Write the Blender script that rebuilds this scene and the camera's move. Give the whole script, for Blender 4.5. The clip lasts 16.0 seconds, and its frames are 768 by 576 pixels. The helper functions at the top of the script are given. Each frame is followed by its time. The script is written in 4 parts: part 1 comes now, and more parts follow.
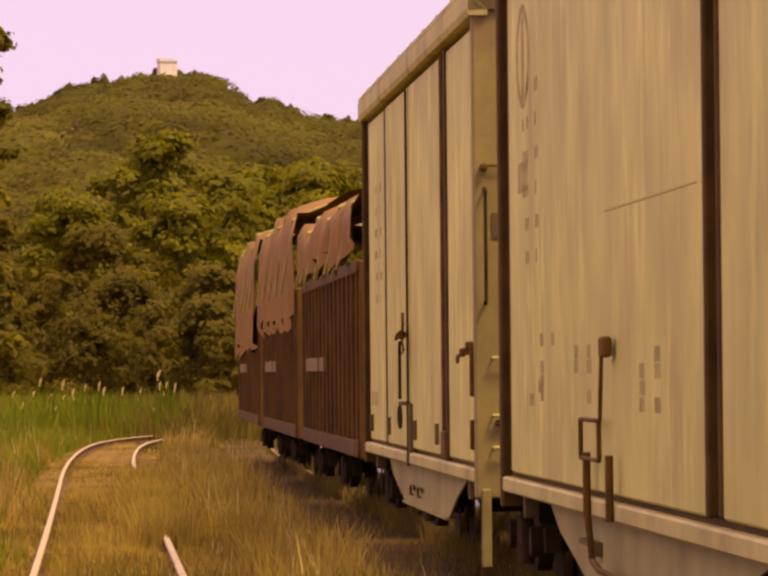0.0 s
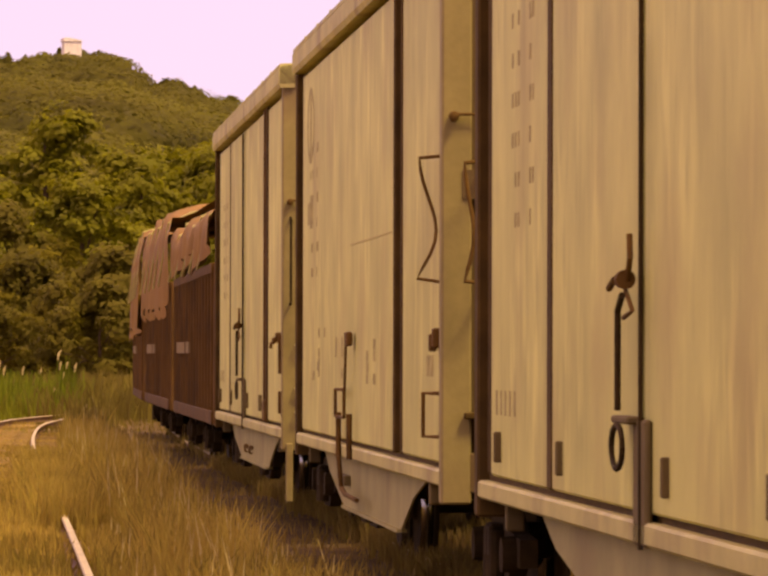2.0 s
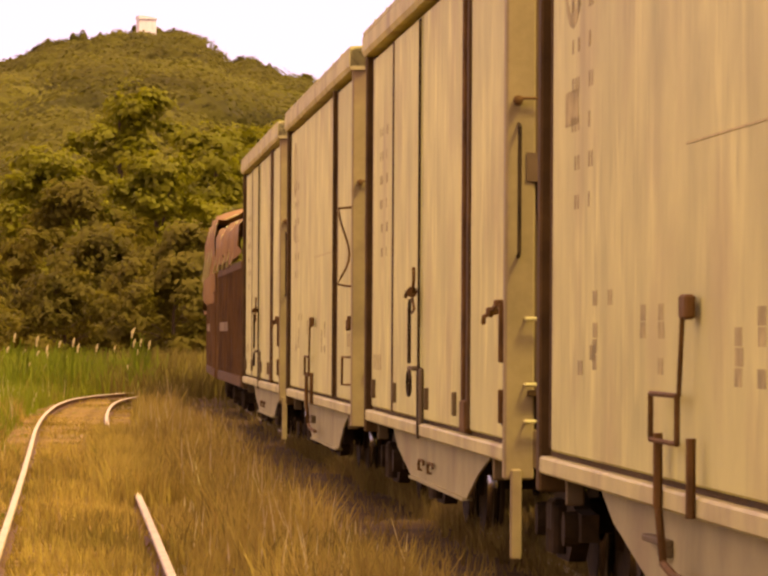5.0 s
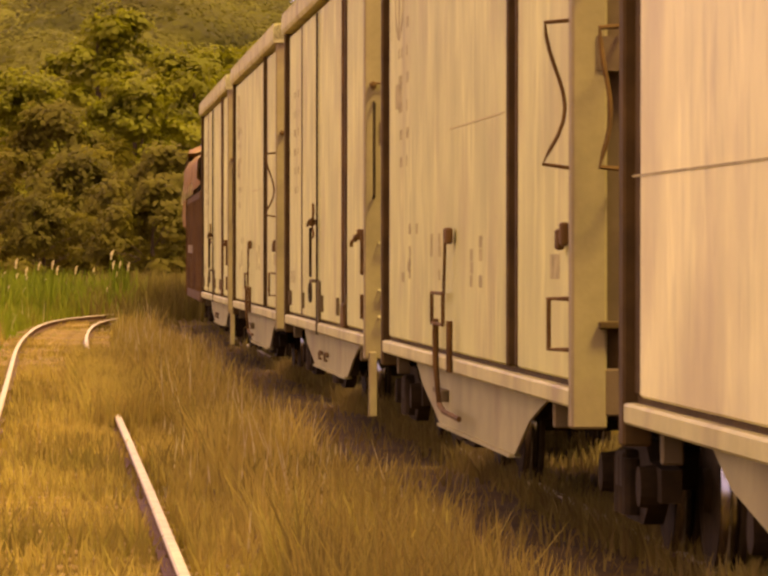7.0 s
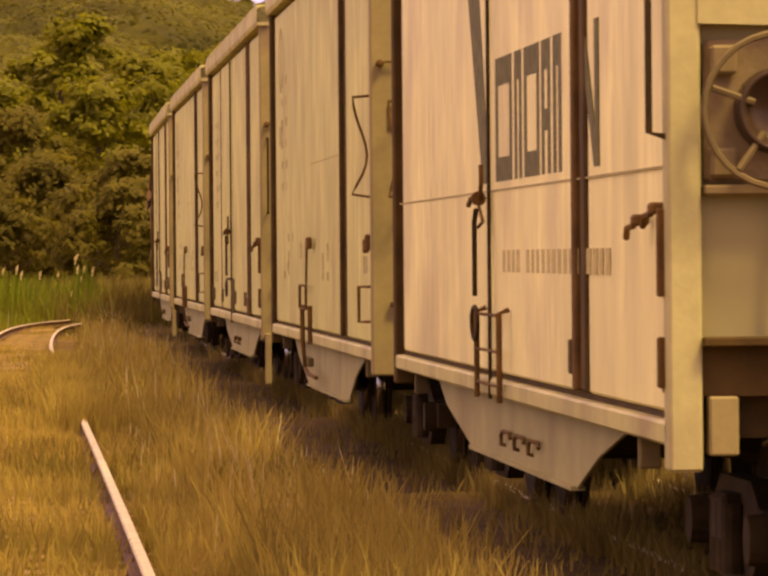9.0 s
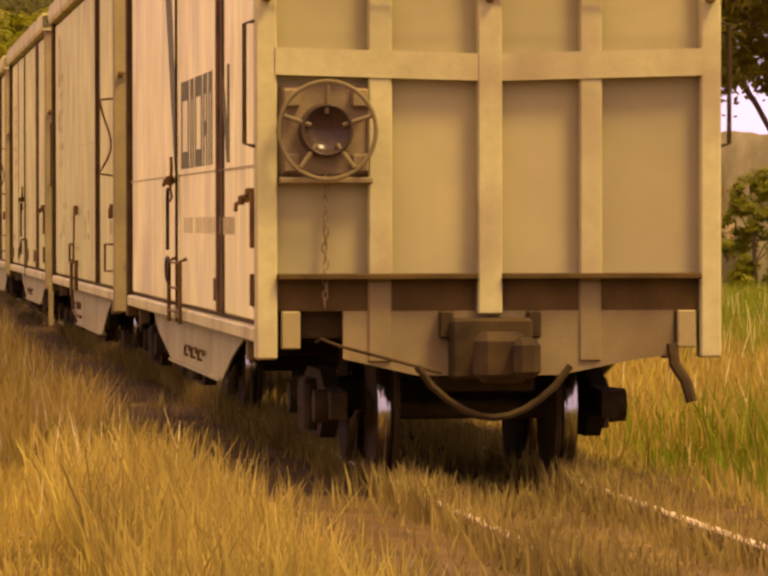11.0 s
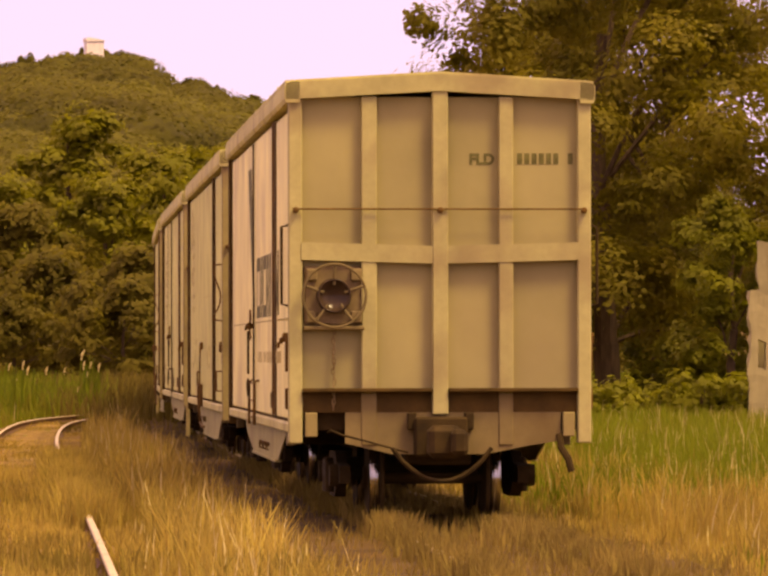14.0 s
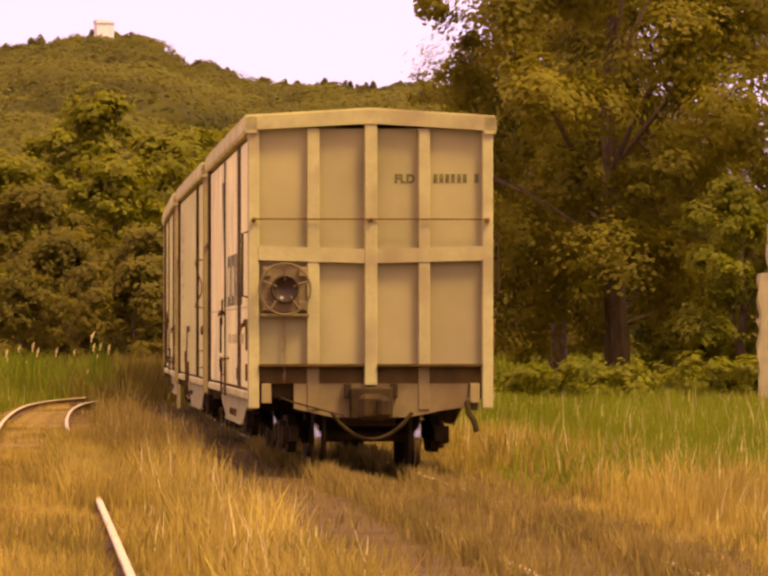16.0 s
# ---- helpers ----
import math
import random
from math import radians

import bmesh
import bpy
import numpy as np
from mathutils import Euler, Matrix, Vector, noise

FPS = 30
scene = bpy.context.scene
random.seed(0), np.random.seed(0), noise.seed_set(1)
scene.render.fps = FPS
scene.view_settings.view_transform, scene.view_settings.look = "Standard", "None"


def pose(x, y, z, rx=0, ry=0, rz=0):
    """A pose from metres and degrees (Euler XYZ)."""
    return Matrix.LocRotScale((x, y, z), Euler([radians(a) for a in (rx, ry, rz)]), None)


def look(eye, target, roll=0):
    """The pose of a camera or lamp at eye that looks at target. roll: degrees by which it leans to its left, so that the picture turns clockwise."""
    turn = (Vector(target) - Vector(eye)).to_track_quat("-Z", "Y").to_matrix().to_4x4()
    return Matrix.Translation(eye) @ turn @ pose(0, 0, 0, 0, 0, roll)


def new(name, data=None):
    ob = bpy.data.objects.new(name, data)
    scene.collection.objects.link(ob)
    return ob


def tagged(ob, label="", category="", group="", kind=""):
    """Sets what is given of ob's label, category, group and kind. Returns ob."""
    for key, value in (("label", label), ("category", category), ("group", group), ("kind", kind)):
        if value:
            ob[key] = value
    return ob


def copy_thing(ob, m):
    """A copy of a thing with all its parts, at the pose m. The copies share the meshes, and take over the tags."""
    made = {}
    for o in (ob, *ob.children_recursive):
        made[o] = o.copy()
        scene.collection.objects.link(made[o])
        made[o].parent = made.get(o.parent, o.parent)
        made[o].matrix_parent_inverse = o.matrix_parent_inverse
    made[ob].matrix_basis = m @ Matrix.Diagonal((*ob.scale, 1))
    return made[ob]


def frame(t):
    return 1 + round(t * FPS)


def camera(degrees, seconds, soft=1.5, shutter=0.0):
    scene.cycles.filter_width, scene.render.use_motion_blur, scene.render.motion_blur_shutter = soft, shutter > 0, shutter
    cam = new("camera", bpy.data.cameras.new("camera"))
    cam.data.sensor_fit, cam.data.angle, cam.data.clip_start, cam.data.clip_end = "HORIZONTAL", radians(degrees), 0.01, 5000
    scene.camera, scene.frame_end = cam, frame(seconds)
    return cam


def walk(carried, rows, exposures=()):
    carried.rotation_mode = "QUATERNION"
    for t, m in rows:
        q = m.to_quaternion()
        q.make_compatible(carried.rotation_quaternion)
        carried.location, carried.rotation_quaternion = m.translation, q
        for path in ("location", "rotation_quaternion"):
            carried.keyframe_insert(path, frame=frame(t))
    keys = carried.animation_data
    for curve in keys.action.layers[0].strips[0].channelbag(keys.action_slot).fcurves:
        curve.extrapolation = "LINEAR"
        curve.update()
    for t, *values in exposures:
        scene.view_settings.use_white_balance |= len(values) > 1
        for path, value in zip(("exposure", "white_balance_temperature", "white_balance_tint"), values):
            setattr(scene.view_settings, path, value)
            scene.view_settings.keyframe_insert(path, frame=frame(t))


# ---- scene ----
# World: rail head of the siding at z = 0, the train's track 0.1 m lower, camera over the origin, y is the way the train goes.
cam = camera(9.147, 16.0, soft=2.7, shutter=0.25)
EYE = Vector((0.0, 0.0, 1.43))
# seconds, turn to the left, tilt up, lean (degrees)
TURNS = [(0.0, 0.776, 1.006, -0.55), (0.5, 0.930, 0.987, -0.57), (1.0, 0.934, 1.054, -0.49), (1.5, 0.277, 0.865, -0.20), (2.0, -0.395, 0.802, 0.14), (2.5, -0.165, 0.387, 0.34), (3.0, -0.047, 0.710, 0.31), (3.5, 0.386, 0.441, 0.35), (3.7, 0.520, 0.745, 0.33), (5.8, 0.389, -0.115, 0.33), (6.0, 0.342, -0.315, 0.32), (6.5, 0.320, -0.135, 0.38), (7.0, 0.233, -0.405, 0.05), (7.5, 0.026, -0.532, -0.38), (8.0, 0.553, -0.220, 0.00), (8.5, 0.095, -0.356, -0.03), (9.0, -0.191, -0.382, -0.47), (9.5, -0.778, 0.094, -0.06), (10.0, -1.631, -0.244, 0.00), (10.2, -1.894, -0.857, 0.00), (12.3, -2.362, 0.096, -0.15), (12.5, -2.112, 0.585, -0.17), (13.0, -1.378, 1.238, -0.07), (13.5, -0.767, 1.054, 0.15), (14.0, -0.118, 0.786, -0.08), (14.5, -0.016, 0.662, 0.34), (15.0, 0.006, 0.703, 0.21), (15.5, 0.232, 0.689, 0.36), (16.0, 0.000, 0.575, 0.00)]


def aim(left, up, lean):
    a, b = radians(left), radians(up)
    way = Vector((-math.sin(a) * math.cos(b), math.cos(a) * math.cos(b), math.sin(b)))
    return look(EYE, EYE + way, lean)


walk(cam, [(t, aim(a, b, c)) for t, a, b, c in TURNS],
     exposures=[(0.0, 0.70, 10700, 9), (2.0, 0.84, 10800, 8), (2.5, 0.96, 10900, 9), (3.0, 0.86, 10900, 9), (3.5, 1.04, 10900, 9), (7.0, 1.26, 11200, 5), (8.5, 1.14, 11100, 6), (9.5, 0.98, 11200, 8), (10.0, 1.12, 11300, 8), (12.5, 1.0, 11500, 10), (13.0, 0.74, 11500, 8), (14.0, 0.92, 11300, 12), (16.0, 1.1, 11200, 15)])

# ---- light ----
SUN_EL, SUN_AZ = radians(60), radians(128)  # azimuth from +y, clockwise
world = bpy.data.worlds.new("sky")
scene.world = world
world.use_nodes = True
wn = world.node_tree.nodes
sky = wn.new("ShaderNodeTexSky")
sky.sky_type = "NISHITA"
sky.sun_disc = False
sky.sun_elevation, sky.sun_rotation = SUN_EL, SUN_AZ
sky.air_density, sky.dust_density, sky.ozone_density = 1.0, 0.6, 2.0
wn["Background"].inputs["Strength"].default_value = 0.15
# thin bright cloud over the blue, brighter overhead than at the horizon
height = wn.new("ShaderNodeSeparateXYZ")
world.node_tree.links.new(wn.new("ShaderNodeTexCoord").outputs["Generated"], height.inputs[0])
rise = wn.new("ShaderNodeMapRange")
rise.inputs["From Min"].default_value, rise.inputs["From Max"].default_value = 0.08, 0.8
world.node_tree.links.new(height.outputs["Z"], rise.inputs["Value"])
cloud = wn.new("ShaderNodeMixRGB")
cloud.inputs[1].default_value, cloud.inputs[2].default_value = (3.2, 2.7, 5.2, 1), (6.6, 4.6, 6.2, 1)
veil = wn.new("ShaderNodeMixRGB")
veil.inputs[0].default_value = 0.95
for a, b in ((rise.outputs[0], cloud.inputs[0]), (sky.outputs[0], veil.inputs[1]), (cloud.outputs[0], veil.inputs[2]), (veil.outputs[0], wn["Background"].inputs["Color"])):
    world.node_tree.links.new(a, b)
sun = new("sun", bpy.data.lights.new("sun", "SUN"))
sun.data.energy, sun.data.angle, sun.data.color = 2.4, radians(14), (1.0, 0.88, 0.62)
to_sun = Vector((math.sin(SUN_AZ) * math.cos(SUN_EL), math.cos(SUN_AZ) * math.cos(SUN_EL), math.sin(SUN_EL)))
sun.matrix_world = look(to_sun * 50, (0, 0, 0))


# ---- materials ----
def material(name, base, rough=0.7, metal=0.0, spread=0.25, scale=6.0, bump=0.2, bump_scale=40.0, streak=0.0,
             dirt=None, dirt_amount=0.5, stretch=(1, 1, 1), island=0.0, random_tone=0.0, translucent=0.0, spots=None, gloss=0.15, fine=0.35):
    """A procedural surface: two scales of tone, optional vertical streaks, dirt patches and per-piece tone."""
    m = bpy.data.materials.new(name)
    m.use_nodes = True
    nt = m.node_tree
    n, l = nt.nodes, nt.links
    bsdf = n["Principled BSDF"]
    bsdf.inputs["Specular IOR Level"].default_value = gloss
    bsdf.inputs["Roughness"].default_value, bsdf.inputs["Metallic"].default_value = rough, metal
    co = n.new("ShaderNodeTexCoord")
    mp = n.new("ShaderNodeMapping")
    mp.inputs["Scale"].default_value = stretch
    l.new(co.outputs["Object"], mp.inputs["Vector"])

    def noise_tex(s, detail=5.0, vec=mp):
        t = n.new("ShaderNodeTexNoise")
        t.inputs["Scale"].default_value, t.inputs["Detail"].default_value = s, detail
        l.new(vec.outputs[0], t.inputs["Vector"])
        return t.outputs["Fac"]

    def ramp(fac, lo, hi, a=0.0, b=1.0):
        r = n.new("ShaderNodeMapRange")
        r.inputs["From Min"].default_value, r.inputs["From Max"].default_value = lo, hi
        r.inputs["To Min"].default_value, r.inputs["To Max"].default_value = a, b
        l.new(fac, r.inputs["Value"])
        return r.outputs[0]

    def mix(kind, fac, a, b):
        x = n.new("ShaderNodeMixRGB")
        x.blend_type = kind
        for sock, v in zip(x.inputs, (fac, a, b)):
            if isinstance(v, (int, float)):
                sock.default_value = v
            elif isinstance(v, tuple):
                sock.default_value = (*v, 1)
            else:
                l.new(v, sock)
        return x.outputs[0]

    lo = tuple(c * (1 - spread) for c in base)
    hi = tuple(min(1, c * (1 + spread)) for c in base)
    col = mix("MIX", ramp(noise_tex(scale), 0.3, 0.7), lo, hi)
    col = mix("MULTIPLY", fine, col, mix("MIX", ramp(noise_tex(scale * 7), 0.3, 0.7), (0.7, 0.7, 0.7), (1, 1, 1)))
    if streak:
        sm = n.new("ShaderNodeMapping")
        sm.inputs["Scale"].default_value = (1.3, 1.3, 0.4)
        l.new(co.outputs["Object"], sm.inputs["Vector"])
        f = ramp(noise_tex(1.6, 6.0, sm), 0.45, 0.75, 0.0, streak * 0.45)
        col = mix("MIX", f, col, tuple(c * 0.5 for c in base))
        g = ramp(noise_tex(3.1, 4.0, sm), 0.55, 0.75, 0.0, streak * 0.25)
        col = mix("MIX", g, col, tuple(min(1, c * 1.35) for c in base))
    if streak > .5:
        fm = n.new("ShaderNodeMapping")
        fm.inputs["Scale"].default_value = (3.2, 3.2, 0.9)
        l.new(co.outputs["Object"], fm.inputs["Vector"])
        patch = ramp(noise_tex(0.55, 2.0), 0.40, 0.56)

        def drip(size, lo, hi, amount, tone):
            g = n.new("ShaderNodeMath")
            g.operation = "MULTIPLY"
            l.new(ramp(noise_tex(size, 2.0, fm), lo, hi, 0.0, amount), g.inputs[0])
            l.new(patch, g.inputs[1])
            return mix("MIX", g.outputs[0], col, tuple(min(1, c * tone) for c in base))
        col = drip(1.5, 0.52, 0.70, streak * 0.7, 1.4)
        col = drip(2.3, 0.55, 0.74, streak * 0.6, 0.62)
    if dirt:
        f = ramp(noise_tex(scale * 0.6, 8.0), 0.5, 0.68, 0.0, dirt_amount)
        col = mix("MIX", f, col, dirt)
    if spots:
        f = ramp(noise_tex(scale * 5, 3.0), 0.66, 0.72, 0.0, 0.8)
        col = mix("MIX", f, col, spots)
    if island:
        ge = n.new("ShaderNodeNewGeometry")
        h = n.new("ShaderNodeHueSaturation")
        l.new(ramp(ge.outputs["Random Per Island"], 0, 1, 1 - island, 1 + island), h.inputs["Value"])
        l.new(ramp(ge.outputs["Random Per Island"], 0, 1, 0.5 - island * 0.06, 0.5 + island * 0.06), h.inputs["Hue"])
        l.new(col, h.inputs["Color"])
        col = h.outputs[0]
    if random_tone:
        oi = n.new("ShaderNodeObjectInfo")
        h = n.new("ShaderNodeHueSaturation")
        l.new(ramp(oi.outputs["Random"], 0, 1, 1 - random_tone, 1 + random_tone), h.inputs["Value"])
        l.new(col, h.inputs["Color"])
        col = h.outputs[0]
    l.new(col, bsdf.inputs["Base Color"])
    if bump:
        b = n.new("ShaderNodeBump")
        b.inputs["Strength"].default_value, b.inputs["Distance"].default_value = bump, 0.01
        l.new(noise_tex(bump_scale), b.inputs["Height"])
        l.new(b.outputs[0], bsdf.inputs["Normal"])
    if translucent:
        tr = n.new("ShaderNodeBsdfTranslucent")
        l.new(col, tr.inputs["Color"])
        mx = n.new("ShaderNodeMixShader")
        mx.inputs[0].default_value = translucent
        l.new(bsdf.outputs[0], mx.inputs[1])
        l.new(tr.outputs[0], mx.inputs[2])
        l.new(mx.outputs[0], n["Material Output"].inputs["Surface"])
    return m


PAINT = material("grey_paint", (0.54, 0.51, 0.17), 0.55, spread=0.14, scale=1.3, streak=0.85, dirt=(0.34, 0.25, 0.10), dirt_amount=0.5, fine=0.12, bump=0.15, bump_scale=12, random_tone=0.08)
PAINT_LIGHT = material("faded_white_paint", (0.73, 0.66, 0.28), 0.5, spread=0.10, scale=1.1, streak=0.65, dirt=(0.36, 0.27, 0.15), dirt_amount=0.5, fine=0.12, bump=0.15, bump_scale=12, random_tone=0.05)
# Dusty end paint, darkened against the side paints to offset the sun on it.
PAINT_END = material("dusty_dimmed_end_paint", (0.31, 0.262, 0.112), 0.6, spread=0.16, scale=1.0, streak=0.22, dirt=(0.26, 0.19, 0.10), dirt_amount=0.3, fine=0.12, bump=0.12, bump_scale=10)
FRAME_PAINT = material("frame_paint", (0.48, 0.43, 0.165), 0.55, spread=0.14, scale=2.5, streak=0.3, dirt=(0.22, 0.14, 0.08), dirt_amount=0.55, bump=0.15)
BELLY_PAINT = material("belly_paint", (0.33, 0.285, 0.115), 0.6, spread=0.18, scale=1.6, streak=0.4, dirt=(0.2, 0.14, 0.06), dirt_amount=0.5, bump=0.15)
POST_PAINT = material("post_paint", (0.27, 0.21, 0.082), 0.6, spread=0.14, scale=2.5, streak=0.3, dirt=(0.18, 0.11, 0.06), dirt_amount=0.5, bump=0.15)
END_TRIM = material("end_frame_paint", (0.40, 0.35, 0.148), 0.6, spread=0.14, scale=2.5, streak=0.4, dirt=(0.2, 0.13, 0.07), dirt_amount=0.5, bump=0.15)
# Ballast colour holds the deep shade under the wagons.
BALLAST = material("shaded_ballast", (0.075, 0.042, 0.006), 0.9, spread=0.4, scale=3, dirt=(0.12, 0.08, 0.035), dirt_amount=0.5, bump=1.0, bump_scale=18)
RUST = material("rusty_steel", (0.12, 0.062, 0.015), 0.8, spread=0.35, scale=5, bump=0.4, bump_scale=50)
IRON = material("grimy_iron", (0.042, 0.025, 0.007), 0.85, 0.0, spread=0.4, scale=6, bump=0.4, bump_scale=40)
LOWER = material("grimy_lower_paint", (0.15, 0.11, 0.045), 0.75, spread=0.2, scale=2, streak=0.3, dirt=(0.08, 0.045, 0.018), dirt_amount=0.6, bump=0.2)
# Browner end paint with dirt patches; shade below the step is put into it.
END_BROWN = material("brown_end_paint", (0.20, 0.145, 0.06), 0.7, spread=0.2, scale=2, streak=0.3, dirt=(0.13, 0.08, 0.03), dirt_amount=0.6, bump=0.2)
# End paint with the shade of the gaps between wagons put into it.
GAP_SHADE = material("gap_shade_end_paint", (0.13, 0.085, 0.038), 0.8, spread=0.25, scale=2, dirt=(0.06, 0.03, 0.012), dirt_amount=0.7, bump=0.2)
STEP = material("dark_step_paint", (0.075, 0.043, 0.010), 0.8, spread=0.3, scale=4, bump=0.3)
DUST = material("dusty_bracket", (0.22, 0.155, 0.07), 0.8, spread=0.25, scale=5, dirt=(0.10, 0.05, 0.02), dirt_amount=0.6, bump=0.3)
ENAMEL = material("dark_gloss", (0.05, 0.03, 0.015), 0.17, 0.0, gloss=0.16, spread=0.3, scale=6, bump=0.05)
TREAD = material("polished_tread", (0.42, 0.40, 0.37), 0.18, 1.0, spread=0.05, scale=10, bump=0.05)
RAIL_TOP = material("rail_steel", (0.50, 0.40, 0.22), 0.5, 0.3, spread=0.2, scale=5, bump=0.2)
RAIL_SIDE = material("rail_rust", (0.14, 0.075, 0.04), 0.8, spread=0.3, scale=8, bump=0.4)
INK = material("faded_ink", (0.12, 0.108, 0.035), 0.7, spread=0.3, scale=12, bump=0.1)
INK_FAINT = material("worn_ink", (0.34, 0.28, 0.11), 0.7, spread=0.25, scale=14, bump=0.1)
WORN_INK = material("blurred_ink", (0.37, 0.31, 0.115), 0.7, spread=0.3, scale=9, bump=0.1)
GHOST_INK = material("ghost_ink", (0.46, 0.38, 0.15), 0.7, spread=0.2, scale=14, bump=0.1)
SHRUB = material("shrub_leaves", (0.21, 0.205, 0.02), 0.6, spread=0.3, scale=0.5, island=0.08, bump=0, translucent=0.58)
GONDOLA = material("rust_brown_paint", (0.11, 0.054, 0.012), 0.75, spread=0.3, scale=2, streak=0.4, dirt=(0.05, 0.03, 0.02), bump=0.3)
TARP = material("brown_tarpaulin", (0.23, 0.12, 0.022), 0.7, spread=0.2, scale=1.5, dirt=(0.22, 0.11, 0.05), dirt_amount=0.4, bump=0.5, bump_scale=9)
SOIL = material("dry_field", (0.17, 0.105, 0.027), 0.95, spread=0.35, scale=0.35, dirt=(0.10, 0.085, 0.02), dirt_amount=0.6, bump=0.6, bump_scale=8)
STRAW = material("dry_grass", (0.395, 0.288, 0.066), 0.8, spread=0.45, scale=0.9, island=0.13, bump=0, translucent=0.5, dirt=(0.15, 0.115, 0.022), dirt_amount=0.9)
GREEN_GRASS = material("green_grass", (0.175, 0.212, 0.019), 0.8, spread=0.35, scale=0.6, island=0.13, bump=0, translucent=0.5, dirt=(0.27, 0.22, 0.035), dirt_amount=0.5)
# Grass by the train's track, its colour darkened to stand for the train's shade.
SHADED_GRASS = material("oily_grass", (0.235, 0.165, 0.044), 0.85, spread=0.4, scale=0.8, island=0.13, bump=0, translucent=0.35, dirt=(0.26, 0.185, 0.05), dirt_amount=0.7)
SCRUB_GRASS = material("olive_grass", (0.155, 0.118, 0.024), 0.8, spread=0.35, scale=0.4, island=0.16, bump=0, translucent=0.3)
PLUME = material("pale_plumes", (0.62, 0.50, 0.22), 0.85, spread=0.15, scale=3, island=0.15, bump=0, translucent=0.3)
LEAF = material("yellow_green_leaves", (0.20, 0.187, 0.017), 0.6, spread=0.35, scale=0.35, island=0.08, bump=0, translucent=0.58)
LEAF_DARK = material("olive_leaves", (0.195, 0.162, 0.018), 0.6, spread=0.35, scale=0.5, island=0.08, bump=0, translucent=0.58)
LEAF_OLIVE = material("scrub_leaves", (0.15, 0.122, 0.018), 0.7, spread=0.35, scale=0.4, island=0.08, bump=0, translucent=0.58)
WOODS = material("far_woods", (0.122, 0.106, 0.017), 0.8, spread=0.5, scale=0.035, island=0.05, bump=0, translucent=0.45, dirt=(0.09, 0.072, 0.012), dirt_amount=0.5)
BARK = material("bark", (0.10, 0.065, 0.035), 0.9, spread=0.3, scale=4, stretch=(3, 3, 0.6), bump=0.8, bump_scale=20)
PLASTER = material("weathered_plaster", (0.33, 0.28, 0.145), 0.9, spread=0.35, scale=1.0, streak=0.6, dirt=(0.13, 0.095, 0.045), dirt_amount=0.9, bump=0.4, bump_scale=10, stretch=(1, 1, 0.4))
SLEEPER = material("old_sleeper", (0.20, 0.125, 0.04), 0.9, spread=0.35, scale=5, stretch=(1, 6, 6), bump=0.6)
HOUSE = material("pale_wall", (0.75, 0.68, 0.6), 0.9, spread=0.1, scale=1, bump=0.1)


# ---- mesh helpers ----
def slab(bm, x0, x1, y0, y1, z0, z1, bevel=0.0):
    """A box from its limits, with its edges rounded off by bevel."""
    vs = [bm.verts.new((x, y, z)) for x in (x0, x1) for y in (y0, y1) for z in (z0, z1)]
    fs = [bm.faces.new([vs[i] for i in q]) for q in ((0, 1, 3, 2), (4, 6, 7, 5), (0, 4, 5, 1), (2, 3, 7, 6), (0, 2, 6, 4), (1, 5, 7, 3))]
    if bevel:
        bmesh.ops.bevel(bm, geom=list({e for f in fs for e in f.edges}), offset=bevel, segments=1, affect="EDGES")
    return bm


def prism(bm, outline, axis, a, b):
    """An outline of (u, v) drawn out along axis from a to b. axis x: (y, z); axis y: (x, z); axis z: (x, y)."""
    place = {"x": lambda u, v, w: (w, u, v), "y": lambda u, v, w: (u, w, v), "z": lambda u, v, w: (u, v, w)}[axis]
    lo = [bm.verts.new(place(u, v, a)) for u, v in outline]
    hi = [bm.verts.new(place(u, v, b)) for u, v in outline]
    bm.faces.new(lo)
    bm.faces.new(hi[::-1])
    for i in range(len(lo)):
        j = (i + 1) % len(lo)
        bm.faces.new((lo[j], lo[i], hi[i], hi[j]))
    bmesh.ops.recalc_face_normals(bm, faces=bm.faces[:])
    return bm


def tube(bm, points, r, sides=7):
    """A round bar along points."""
    pts = [Vector(p) for p in points]
    rings = []
    for i, p in enumerate(pts):
        d = (pts[min(i + 1, len(pts) - 1)] - pts[max(i - 1, 0)]).normalized()
        side = d.orthogonal().normalized() if not rings else (side - d * side.dot(d)).normalized()
        up = d.cross(side)
        rings.append([bm.verts.new(p + r * (math.cos(a) * side + math.sin(a) * up)) for a in [2 * math.pi * k / sides for k in range(sides)]])
    for a, b in zip(rings, rings[1:]):
        for k in range(sides):
            bm.faces.new((a[k], a[(k + 1) % sides], b[(k + 1) % sides], b[k]))
    bm.faces.new(rings[0][::-1])
    bm.faces.new(rings[-1])
    return bm


